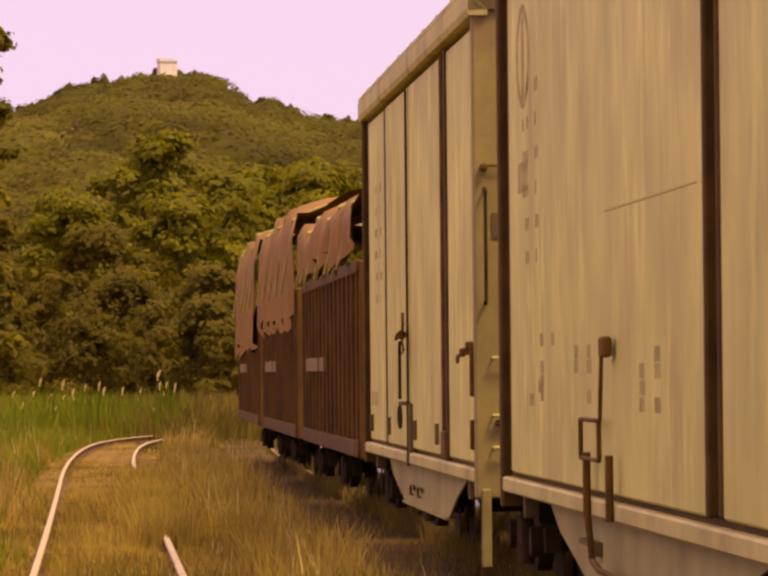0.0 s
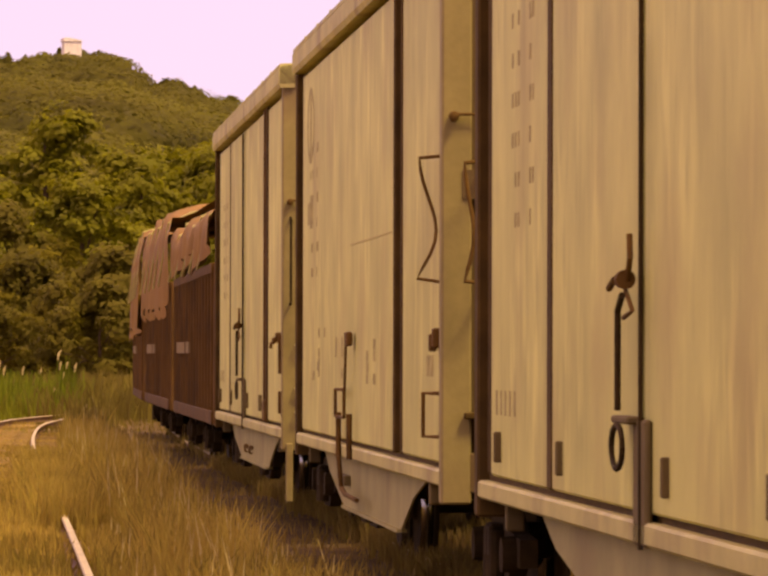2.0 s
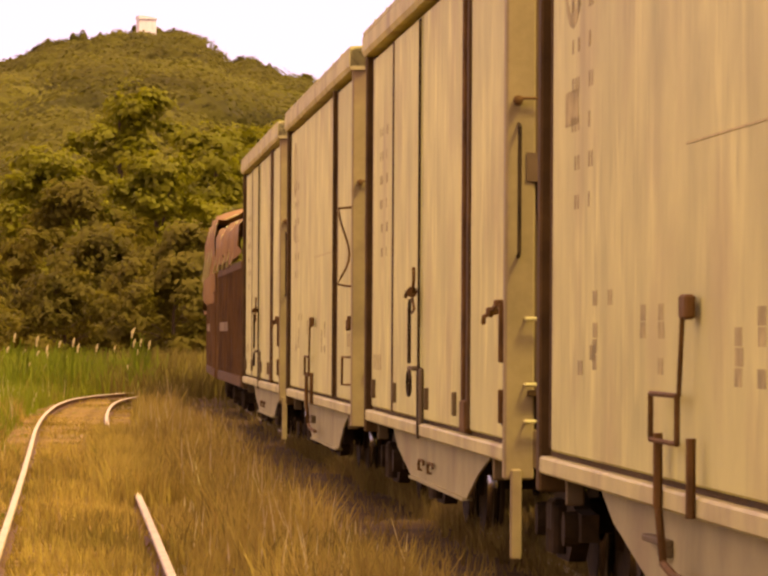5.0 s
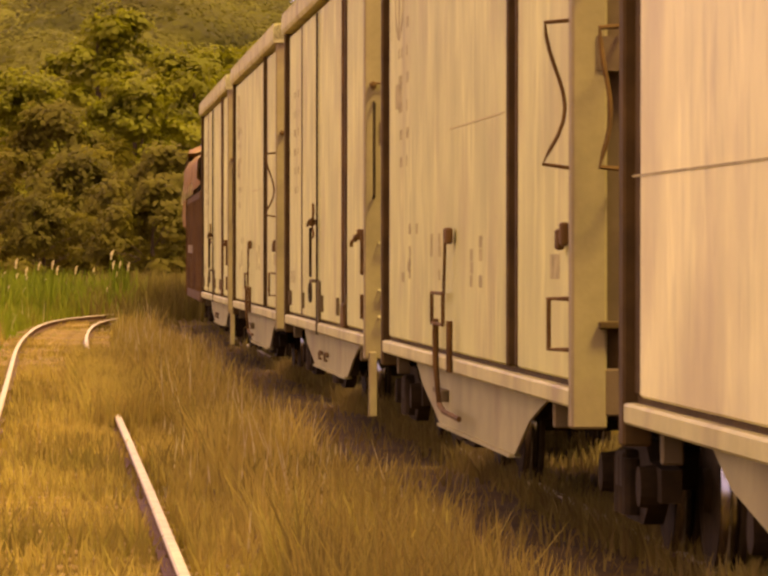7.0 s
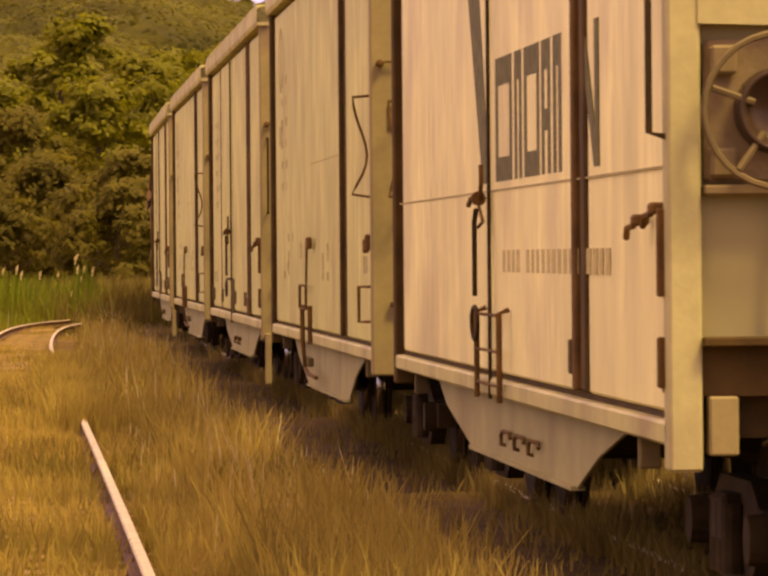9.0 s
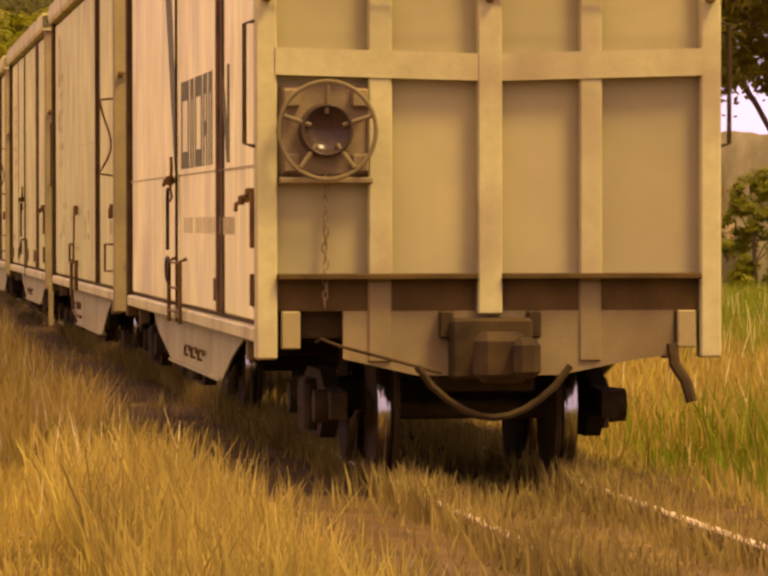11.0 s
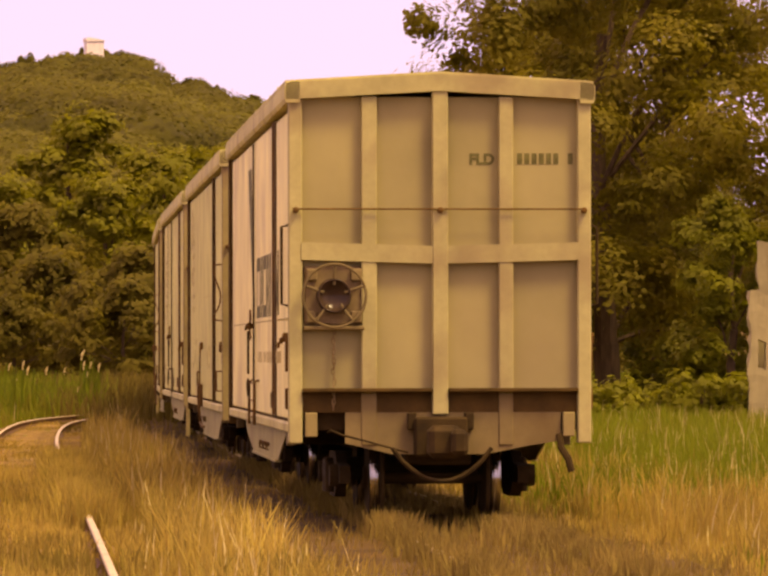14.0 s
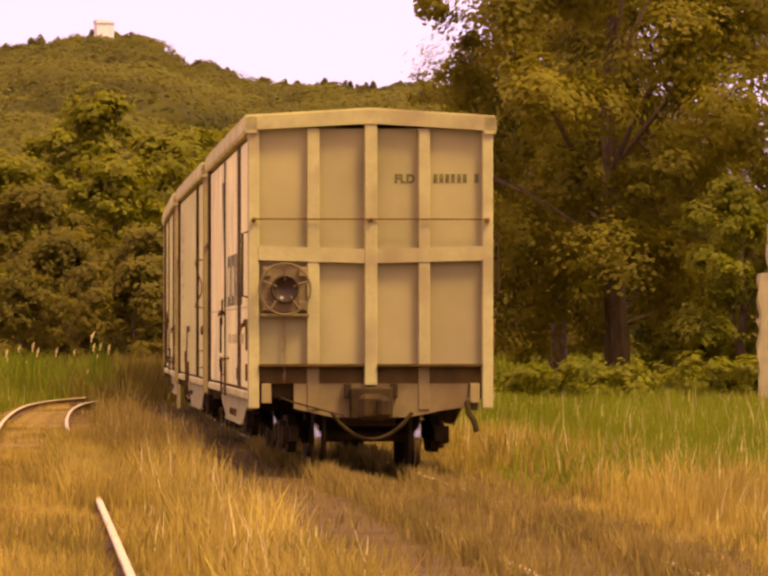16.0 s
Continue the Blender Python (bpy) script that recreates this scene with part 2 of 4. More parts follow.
def spun(bm, profile, axis="x", sides=28, centre=(0, 0, 0)):
    """A turned shape: profile of (along, radius) round an axis through centre."""
    c = Vector(centre)
    rings = []
    for w, r in profile:
        ring = []
        for k in range(sides):
            a = 2 * math.pi * k / sides
            u, v = r * math.cos(a), r * math.sin(a)
            ring.append(bm.verts.new(c + Vector({"x": (w, u, v), "y": (u, w, v), "z": (u, v, w)}[axis])))
        rings.append(ring)
    for a, b in zip(rings, rings[1:]):
        for k in range(sides):
            bm.faces.new((a[k], b[k], b[(k + 1) % sides], a[(k + 1) % sides]))
    bm.faces.new(rings[0])
    bm.faces.new(rings[-1][::-1])
    bmesh.ops.recalc_face_normals(bm, faces=bm.faces[:])
    return bm


def mesh_of(name, bm, mat, smooth=False):
    me = bpy.data.meshes.new(name)
    bm.to_mesh(me)
    bm.free()
    me.materials.append(mat)
    if smooth:
        me.polygons.foreach_set("use_smooth", [True] * len(me.polygons))
    return me


def part(name, bm, mat, parent, label="", smooth=False):
    ob = new(name, mesh_of(name, bm, mat, smooth))
    ob.parent = parent
    if label:
        tagged(ob, label)
    return ob


def raw(name, verts, faces, mat):
    """A mesh from arrays of places and of corners (all faces with the same number of corners)."""
    me = bpy.data.meshes.new(name)
    v, f = np.asarray(verts, dtype=np.float32), np.asarray(faces, dtype=np.int32)
    me.vertices.add(len(v))
    me.vertices.foreach_set("co", v.ravel())
    me.loops.add(f.size)
    me.loops.foreach_set("vertex_index", f.ravel())
    me.polygons.add(len(f))
    me.polygons.foreach_set("loop_start", np.arange(len(f), dtype=np.int32) * f.shape[1])
    me.update(calc_edges=True)
    me.materials.append(mat)
    return me


# ---- the two tracks ----
TRAIN_HEADINGS = ((0, -.0791), (25, -.0736), (50, -.0726), (80, -.0703), (95, -.054), (110, -.02), (130, .025), (160, .09), (250, .28))
SIDING_HEADINGS = ((0, -.073), (25, -.073), (66, -.076), (80, -.066), (91, -.055), (99, -.035), (105, .01), (109, .07), (114, .10), (130, .06), (250, .28))


def centre_line(start, headings):
    ys = np.arange(-80, 251, 1.0)
    th = np.interp(ys, [h[0] for h in headings], [h[1] for h in headings])
    step = (th[1:] + th[:-1]) / 2
    xs = np.concatenate([[0], np.cumsum(step)])
    xs += start - np.interp(0, ys, xs)
    s = np.concatenate([[0], np.cumsum(np.hypot(1, step))])
    s -= np.interp(0, ys, s)
    return ys, xs, s


TRAIN_LINE = centre_line(3.859, TRAIN_HEADINGS)
SIDING_LINE = centre_line(0.05, SIDING_HEADINGS)


def on_line(line, s):
    return Vector((np.interp(s, line[2], line[1]), np.interp(s, line[2], line[0]), 0.0))


def train_x(y):
    return np.interp(y, TRAIN_LINE[0], TRAIN_LINE[1])


def siding_x(y):
    return np.interp(y, SIDING_LINE[0], SIDING_LINE[1])


# ---- ground ----
def smooth(a, b, v):
    u = np.clip((v - a) / (b - a), 0, 1)
    return u * u * (3 - 2 * u)


def ridge(x):
    """Height of the wooded ridge at 1500 m."""
    hill = 11.5 * smooth(-145, -98, x) * (1 - smooth(-76, -60, x))
    knoll = 2.6 * np.exp(-((x + 57) / 6.0) ** 2)
    return 72.4 + hill + knoll + 4.0 * (1 - smooth(-60, -20, x)) + 0.7 * np.sin(x / 5.0) - 55 * smooth(60, 135, x)


def ground_z(x, y):
    x, y = np.asarray(x, float), np.asarray(y, float)
    far = smooth(230, 520, y) * 0.24 + np.clip((y - 520) / 980, 0, 1) * 0.76
    up = ridge(x * 1500 / np.maximum(y, 400)) * far
    over = smooth(1540, 1900, y)
    near = -0.15 + 0.03 * np.sin(x * 1.7 + y * 0.31) + 0.02 * np.sin(x * 0.6 - y * 0.9)
    near = near + 0.20 * smooth(112, 124, y) * (1 - smooth(150, 200, y))
    dip = .10 * np.exp(-((x - train_x(y)) / 1.5) ** 4) * (1 - smooth(110, 150, y))
    return near - dip + up * (1 - over * 0.6)


BED_DROP = 0.10


def build_ground():
    ys = np.concatenate([np.arange(-2000, -60, 200), np.arange(-60, 20, 4), np.arange(20, 140, 1.0), np.arange(140, 300, 4), np.arange(300, 1600, 20), np.arange(1600, 4400, 200)])
    xs = np.concatenate([np.arange(-2500, -300, 200), np.arange(-300, -30, 12), np.arange(-30, 40, 1.0), np.arange(40, 300, 12), np.arange(300, 2600, 200)])
    X, Y = np.meshgrid(xs, ys)
    V = np.stack([X, Y, ground_z(X, Y)], -1).reshape(-1, 3)
    nx = len(xs)
    i, j = np.meshgrid(np.arange(len(ys) - 1), np.arange(nx - 1), indexing="ij")
    a = (i * nx + j).ravel()
    me = raw("ground", V, np.stack([a, a + 1, a + nx + 1, a + nx], -1), SOIL)
    me.polygons.foreach_set("use_smooth", [True] * len(me.polygons))
    tagged(new("ground", me), "dry grassy field rising to a wooded hill", "ground", kind="structure")


build_ground()


def build_bed():
    """Low bed of ballast under the train's track, its dark colour standing for shade."""
    s = np.arange(-40, 150, 1.5)
    across = ((-1.95, -.20), (-1.3, -.15), (0, -.125), (1.15, -.135), (1.45, -.19))
    rng = np.random.default_rng(4)
    V = []
    for q in s:
        p, r = on_line(TRAIN_LINE, q), on_line(TRAIN_LINE, q + .5)
        d = (r - p).normalized()
        V += [(p.x + d.y * u + rng.normal(0, .05), p.y - d.x * u, float(ground_z(p.x + d.y * u, p.y)) + z + .175 + rng.normal(0, .012)) for u, z in across]
    n = len(across)
    F = [(i * n + j, i * n + j + 1, (i + 1) * n + j + 1, (i + 1) * n + j) for i in range(len(s) - 1) for j in range(n - 1)]
    tagged(new("track_bed", raw("track_bed", np.array(V), np.array(F), BALLAST)), "ballast bed overgrown with sparse grass, darkened for the train's shade", "track bed", kind="structure")


build_bed()


# ---- rails and sleepers ----
def build_track(name, line, label, y0, y1, drop=0.0):
    track = tagged(new(name), label, "railway track", kind="structure")
    s0, s1 = np.interp(y0, line[0], line[2]), np.interp(y1, line[0], line[2])
    head = [(-.03, -.012), (-.022, 0), (.022, 0), (.03, -.012), (.03, -.035), (.008, -.05), (.008, -.10), (.055, -.115), (.055, -.13), (-.055, -.13), (-.055, -.115), (-.008, -.10), (-.008, -.05), (-.03, -.035)]
    for side in (-.535, .535):
        bm = bmesh.new()
        rings = []
        for s in np.arange(s0, s1, 1.5):
            p, q = on_line(line, s), on_line(line, s + 0.5)
            d = (q - p).normalized()
            nrm = Vector((d.y, -d.x, 0))
            rings.append([bm.verts.new(p + nrm * (side + u) + Vector((0, 0, v - drop))) for u, v in head])
        for a, b in zip(rings, rings[1:]):
            for k in range(len(head)):
                f = bm.faces.new((a[k], a[(k + 1) % len(head)], b[(k + 1) % len(head)], b[k]))
                f.material_index = 0 if k in (0, 1, 2) else 1
        bmesh.ops.recalc_face_normals(bm, faces=bm.faces[:])
        rail = part("rail", bm, RAIL_TOP, track, "worn steel rail")
        rail.data.materials.append(RAIL_SIDE)
    bm = slab(bmesh.new(), -.95, .95, -.1, .1, -.21, -.125, 0.012)
    me = mesh_of("sleeper", bm, SLEEPER)
    for s in np.arange(s0, min(s1, s0 + 120), 0.62):
        p, q = on_line(line, s), on_line(line, s + 0.5)
        ob = new("sleeper", me)
        ob.parent = track
        ob.matrix_basis = pose(p.x, p.y, -drop, 0, 0, math.degrees(math.atan2(q.y - p.y, q.x - p.x)) - 90 + random.uniform(-1.5, 1.5))


# ---- the covered wagons ----
HALF, SIDE = 6.45, 1.375  # half length, half width


def wheelset(parent, y):
    """Two wheels with polished treads on one axle, turning about it."""
    bm = bmesh.new()
    spun(bm, [(-.60, .05), (-.60, .06), (.60, .06), (.60, .05)], "x", 14)
    for s in (-1, 1):
        spun(bm, [(s * .46, .10), (s * .468, .425), (s * .495, .425), (s * .505, .40)], "x", 32)
        spun(bm, [(s * .605, .39), (s * .607, .31), (s * .58, .29), (s * .58, .12), (s * .64, .10), (s * .64, .02)], "x", 32)
    ob = part("wheelset", bm, IRON, parent, "grimy wheels on one axle")
    ob.matrix_basis = pose(0, y, 0.39)
    for s in (-1, 1):
        bm = bmesh.new()
        spun(bm, [(s * .506, .385), (s * .507, .402), (s * .60, .392), (s * .602, .38)], "x", 40)
        part("tread", bm, TREAD, ob, "polished steel wheel tread", smooth=True)
    return ob


def bogie(parent, y):
    bm = bmesh.new()
    slab(bm, -.95, .95, -.16, .16, .36, .56, .02)
    ob = part("bogie", bm, IRON, parent, "grimy cast bogie")
    ob.matrix_basis = pose(0, y, -BED_DROP)
    for s in (-1, 1):
        bm = bmesh.new()
        out = [(-1.05, .34), (-1.05, .50), (-.62, .52), (-.40, .62), (.40, .62), (.62, .52), (1.05, .50), (1.05, .34), (.60, .34), (.35, .20), (-.35, .20), (-.60, .34)]
        prism(bm, out, "x", s * .82 - .05, s * .82 + .05)
        for yy in (-.8, .8):
            spun(bm, [(s * .86, .02), (s * .86, .11), (s * .95, .10), (s * .95, .02)], "x", 14, (0, yy, .41))
        for yy in (-.16, 0, .16):
            spun(bm, [(.24, .055), (.52, .055)], "z", 10, (s * .9, yy, 0))
        part("side_frame", bm, IRON, ob)
    return ob, [wheelset(ob, -.8), wheelset(ob, .8)]


def bars(bm, x, rows, columns, y0, dy, z0, dz, w, h, seed, skip=0.15, thick=.004):
    """Illegible rows of small marks on a side."""
    rnd = random.Random(seed)
    for i in range(rows):
        for j in range(columns):
            if rnd.random() > skip:
                y, z = y0 + j * dy, z0 - i * dz
                slab(bm, x - thick, x + thick, y - w * rnd.uniform(.35, .5), y + w * rnd.uniform(.35, .5), z - h / 2, z + h / 2)


def end_wall(w, s, brake, paint, trim):
    """One end: framed panels, beams, step, coupler. s = -1 rear, +1 front."""
    e = s * HALF
    o = lambda a, b: (min(e + s * a, e + s * b), max(e + s * a, e + s * b))
    cols = ((-1.255, -.715), (-.575, -.07), (.07, .535), (.665, 1.255))
    for x0, x1 in cols:
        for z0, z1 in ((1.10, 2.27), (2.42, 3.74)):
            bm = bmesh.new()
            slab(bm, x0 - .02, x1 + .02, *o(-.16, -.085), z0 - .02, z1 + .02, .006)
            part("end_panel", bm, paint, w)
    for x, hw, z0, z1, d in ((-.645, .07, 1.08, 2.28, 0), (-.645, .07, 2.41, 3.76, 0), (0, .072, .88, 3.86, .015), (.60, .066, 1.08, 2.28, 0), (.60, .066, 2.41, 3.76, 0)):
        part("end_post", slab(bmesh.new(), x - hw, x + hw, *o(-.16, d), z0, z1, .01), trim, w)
    # post feet below the step, darkened as if in its shade
    for x, hw in ((-.645, .07), (.60, .066)):
        part("post_foot", slab(bmesh.new(), x - hw, x + hw, *o(-.16, -.035), .60, 1.08, .01), END_BROWN if brake else trim, w)
    bm = bmesh.new()
    prism(bm, [(-1.26, 2.28), (0, 2.245), (1.26, 2.28), (1.26, 2.44), (0, 2.405), (-1.26, 2.44)], "y", *o(-.16, .008))
    part("mid_beam", bm, trim, w)
    bm = bmesh.new()
    prism(bm, [(-1.40, 3.73), (0, 3.81), (1.40, 3.73), (1.40, 3.865), (1.36, 3.885), (0, 3.965), (-1.36, 3.885), (-1.40, 3.865)], "y", *o(-.16, .03))
    part("top_beam", bm, trim, w, "pale gable beam under the roof")
    # dark step across the end
    for x0, x1 in ((-1.25, -.075), (.075, 1.25)):
        bm = bmesh.new()
        slab(bm, x0, x1, *o(-.16, -.06), .90, 1.12)
        slab(bm, x0, x1, *o(-.16, .045), 1.085, 1.12, .006)
        part("end_step", bm, STEP, w, "dark step spanning the end")
    # lower plate with a cut bottom edge
    bm = bmesh.new()
    prism(bm, [(-.86, .90), (-.86, .62), (-.42, .52), (.42, .52), (.82, .60), (1.10, .64), (1.10, .90)], "y", *o(-.10, -.05))
    part("end_plate", bm, END_BROWN if brake else paint, w)
    for sx in (-1, 1):
        bm = bmesh.new()
        slab(bm, sx * 1.17 - .055, sx * 1.17 + .055, *o(-.12, -.005), .68, .90, .008)
        part("step_bracket", bm, POST_PAINT if brake else trim, w)
    # coupler: pocket, shank and knuckle
    bm = bmesh.new()
    slab(bm, -.24, .24, *o(-.12, .10), .50, .86, .02)
    slab(bm, -.30, -.22, *o(-.1, .03), .74, .90, .01)
    slab(bm, .22, .30, *o(-.1, .03), .74, .90, .01)
    co = part("coupler", bm, IRON, w, "dark cast coupler")
    bm = bmesh.new()
    slab(bm, -.085, .085, *o(.05, .55), .56, .73, .02)
    slab(bm, -.17, .13, *o(.48, .80), .50, .79, .05)
    slab(bm, .02, .17, *o(.62, .93), .53, .76, .04)
    part("knuckle", bm, IRON, co)
    # slack hose looped under the coupler
    bm = bmesh.new()
    tube(bm, [(-.45 + .09 * k, e + s * .16, .58 - .30 * math.sin(math.pi * k / 10) ** 0.8) for k in range(11)], .022)
    part("air_hose", bm, IRON, w, "rubber hose sagging under the coupler")
    bm = bmesh.new()
    tube(bm, [(1.09, e - s * .05, .70), (1.10, e - s * .02, .58), (1.16, e + s * .02, .48), (1.19, e + s * .03, .36)], .035)
    part("step_iron", bm, IRON, w, "bent hanging iron")
    bm = bmesh.new()
    tube(bm, [(-1.02, e - s * .02, .72), (-1.0, e + s * .06, .74), (-.9, e + s * .06, .70), (-.6, e + s * .08, .62), (-.3, e + s * .1, .54)], .010)
    part("uncoupling_rod", bm, IRON, w)
    # thin tie rod with its bolts
    bm = bmesh.new()
    tube(bm, [(-1.33, e + s * .03, 2.74), (1.33, e + s * .03, 2.74)], .008, 6)
    part("tie_rod", bm, RUST, w, "thin rusty rod across the end")
    for x in (-1.31, 0, 1.31):
        bm = bmesh.new()
        spun(bm, [(e + s * .01, .03), (e + s * .055, .026), (e + s * .06, .01)], "y", 8, (x, 0, 2.73))
        part("bolt", bm, RUST, w)
    if brake:
        cx, cz = -.965, 1.955
        bm = bmesh.new()
        slab(bm, cx - .27, cx + .27, *o(-.10, -.03), cz - .27, cz + .27, .02)
        box = part("brake_box", bm, DUST, w, "dusty bracket of the hand brake")
        for ax in (-1, 1):
            for az in (-1, 1):
                part("bracket_lug", slab(bmesh.new(), cx + ax * .20 - .05, cx + ax * .20 + .05, *o(-.03, .03), cz + az * .19 - .055, cz + az * .19 + .055, .012), END_BROWN, box)
        part("bracket_ledge", slab(bmesh.new(), cx - .275, cx + .275, *o(-.10, .02), cz - .31, cz - .272, .008), END_BROWN, box)
        bm = bmesh.new()
        # rim, spokes and hub of the hand wheel
        n = 32
        ring = [(cx + .285 * math.cos(2 * math.pi * k / n), e + s * .09, cz + .285 * math.sin(2 * math.pi * k / n)) for k in range(n + 1)]
        tube(bm, ring, .013, 6)
        for k in range(5):
            a = 2 * math.pi * (k + .25) / 5
            tube(bm, [(cx + .1 * math.cos(a), e + s * .06, cz + .1 * math.sin(a)), (cx + .27 * math.cos(a), e + s * .09, cz + .27 * math.sin(a))], .014, 6)
        part("brake_wheel", bm, LOWER, w, "dusty spoked hand brake wheel")
        bm = bmesh.new()
        spun(bm, [(e - s * .03, .16), (e + s * .08, .155), (e + s * .09, .145), (e + s * .08, .135), (e + s * .045, .11), (e + s * .025, .06), (e + s * .02, .01)], "y", 28, (cx, 0, cz))
        part("brake_hub", bm, ENAMEL, w, "dark glossy brake drum", smooth=True)
        bm = bmesh.new()
        z = cz - .27
        k = 0
        while z > .92:
            c = Vector((cx + .006 * math.sin(k * 1.9), e - s * .03, z))
            pts = [c + (Vector((.014 * math.cos(a), 0, .03 * math.sin(a))) if k % 2 else Vector((0, .014 * math.cos(a) * s, .03 * math.sin(a)))) for a in [2 * math.pi * q / 8 for q in range(9)]]
            tube(bm, pts, .006, 4)
            z -= .046
            k += 1
        part("brake_chain", bm, DUST, w, "hanging brake chain")
        # reporting marks: letters, and bars for the number
        cu = bpy.data.curves.new("marks", "FONT")
        cu.body, cu.size, cu.extrude, cu.align_x = "FLD", .135, .002, "LEFT"
        cu.offset = .006
        tmp = new("marks", cu)
        me = bpy.data.meshes.new_from_object(tmp.evaluated_get(bpy.context.evaluated_depsgraph_get()))
        bpy.data.objects.remove(tmp)
        me.materials.append(INK)
        ob = new("end_lettering", me)
        ob.parent = w
        ob.matrix_basis = Matrix.Translation((.27, e + .083, 3.15)) @ pose(0, 0, 0, 90, 0, 0)
        for k in range(8):
            if k != 6:
                part("number_bar", slab(bmesh.new(), .71 + k * .066, .755 + k * .066, *o(-.087, -.081), 3.15, 3.25), INK, w)


def side_wall(w, s, style, paint, marks):
    """One long side with its panels, guides, lock gear and marks. s = -1 is the side towards the siding."""
    x = s * SIDE
    o = lambda a, b: (min(x + s * a, x + s * b), max(x + s * a, x + s * b))
    along = lambda a: a - 6.5
    bays = ((.14, 2.80, -.035), (3.30, 6.84, -.03), (7.0, 9.84, -.03), (10.04, 12.46, -.035)) if style == "rod" else ((.14, 2.98, -.035), (3.30, 12.46, -.03))
    if style == "rod" and paint is not PAINT_LIGHT:
        part("panel_seam", slab(bmesh.new(), *o(-.07, -.026), along(9.86), along(10.02), .84, 3.66, .006), STEP, w, "dark seam between two panels")
        part("guide_foot", slab(bmesh.new(), *o(-.06, -.002), along(2.86), along(3.24), .82, 1.02, .012), RUST, w, "rusty foot of the door guide")
    if paint is PAINT_LIGHT:
        bays = ((.14, 2.80, -.035), (3.30, 6.84, -.03), (6.94, 12.46, -.03))
    for a, b, d in bays:
        bm = bmesh.new()
        slab(bm, *o(-.07, d), along(a), along(b), .835, 3.66, .012)
        part("side_panel", bm, paint, w, "weathered side panel with vertical stains")
    if style == "rod":
        guides = ((2.83, 2.98, -.02), (3.15, 3.26, -.012))
    else:
        guides = ((3.02, 3.10, -.03), (3.2, 3.28, .0))
    for a, b, d in guides:
        part("door_guide", slab(bmesh.new(), *o(-.08, d), along(a), along(b), .84, 3.68, .01), RUST if style == "rod" and d > -.015 else STEP, w)
    part("door_gap", slab(bmesh.new(), *o(-.085, -.075), along(2.8), along(3.3), .84, 3.68), IRON, w, "dark gap between the doors")
    # sill, dark strip drawn for the shadow line above it, and eave
    part("side_sill", slab(bmesh.new(), *o(-.10, .0), along(.12), along(12.78), .715, .805, .012), FRAME_PAINT, w, "pale channel sill")
    part("sill_gap", slab(bmesh.new(), *o(-.10, -.06), along(.12), along(12.78), .80, .838), STEP, w)
    bm = bmesh.new()
    prism(bm, [(x - s * .10, 3.70), (x + s * .02, 3.70), (x + s * .035, 3.74), (x + s * .035, 3.86), (x - s * .02, 3.895), (x - s * .10, 3.895)], "y", along(.02), along(12.88))
    part("eave_rail", bm, FRAME_PAINT, w, "pale eave rail along the roof edge")
    # belly plate between the bogies
    low = .372 if style == "rod" else .33
    bm = bmesh.new()
    prism(bm, [(along(1.95), .715), (along(3.0), .56), (along(3.85), low + .01), (along(8.75), low), (along(10.3), .56), (along(10.9), .715)], "x", *o(-.115, -.10))
    slab(bm, *o(-.14, -.075), along(3.87), along(8.73), low - .003, low + .017)
    part("belly_plate", bm, BELLY_PAINT, w, "dusty olive belly plate under the sill")
    if style == "rod":
        for a in (6.95, 6.3, 5.65) if paint is PAINT_LIGHT else (7.7, 6.8):
            bm = bmesh.new()
            q = x - s * .075
            tube(bm, [(q - s * .03, along(a), .455), (q, along(a), .46), (q, along(a), .505), (q, along(a - .08), .53), (q, along(a - .42), .53), (q, along(a - .45), .505)], .011, 6)
            part("release_handle", bm, RUST, w, "bent dark release handle")
    else:
        bm = bmesh.new()
        slab(bm, *o(-.10, -.05), along(8.1), along(8.8), .545, .575, .006)
        slab(bm, *o(-.10, -.05), along(8.1), along(8.25), .50, .55, .006)
        part("rod_guide", bm, LOWER, w, "small rusty guide on the belly plate")
    for a in (1.3, 11.9):
        part("sill_bracket", slab(bmesh.new(), *o(-.14, -.05), along(a), along(a + .06), .58, .72, .008), LOWER, w)
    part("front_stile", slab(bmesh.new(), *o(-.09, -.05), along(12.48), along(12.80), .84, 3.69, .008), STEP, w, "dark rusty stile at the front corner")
    # lock gear
    if style == "rod":
        bm = bmesh.new()
        tube(bm, [(x + s * .04, along(7.1), 1.22), (x + s * .04, along(7.1), 1.60), (x + s * .05, along(6.9), 1.66)], .013, 8)
        part("lock_rod", bm, IRON, w, "dark lock rod on the door")
        part("seam_rod", tube(bmesh.new(), [(x + s * .0, along(6.74), .70), (x + s * .0, along(6.74), 3.62)], .010, 6), IRON, w, "long thin rod along the door seam")
        bm = bmesh.new()
        loop = [(7.12 + .16 * math.cos(q * math.pi / 8), 1.08 + .085 * math.sin(q * math.pi / 8)) for q in range(17)]
        tube(bm, [(x + s * .04, along(a), z) for a, z in loop], .012, 6)
        part("lock_handle", bm, IRON, w, "dark oval lock handle")
        bm = bmesh.new()
        spun(bm, [(-.05, .02), (-.05, .038), (.05, .034), (.05, .012)], "y", 12, (x + s * .035, along(6.95), 1.72))
        tube(bm, [(x + s * .03, along(6.9), 1.72), (x + s * .03, along(6.82), 1.80), (x + s * .03, along(6.84), 1.89)], .012, 8)
        tube(bm, [(x + s * .06, along(7.05), 1.72), (x + s * .06, along(7.2), 1.69)], .014, 8)
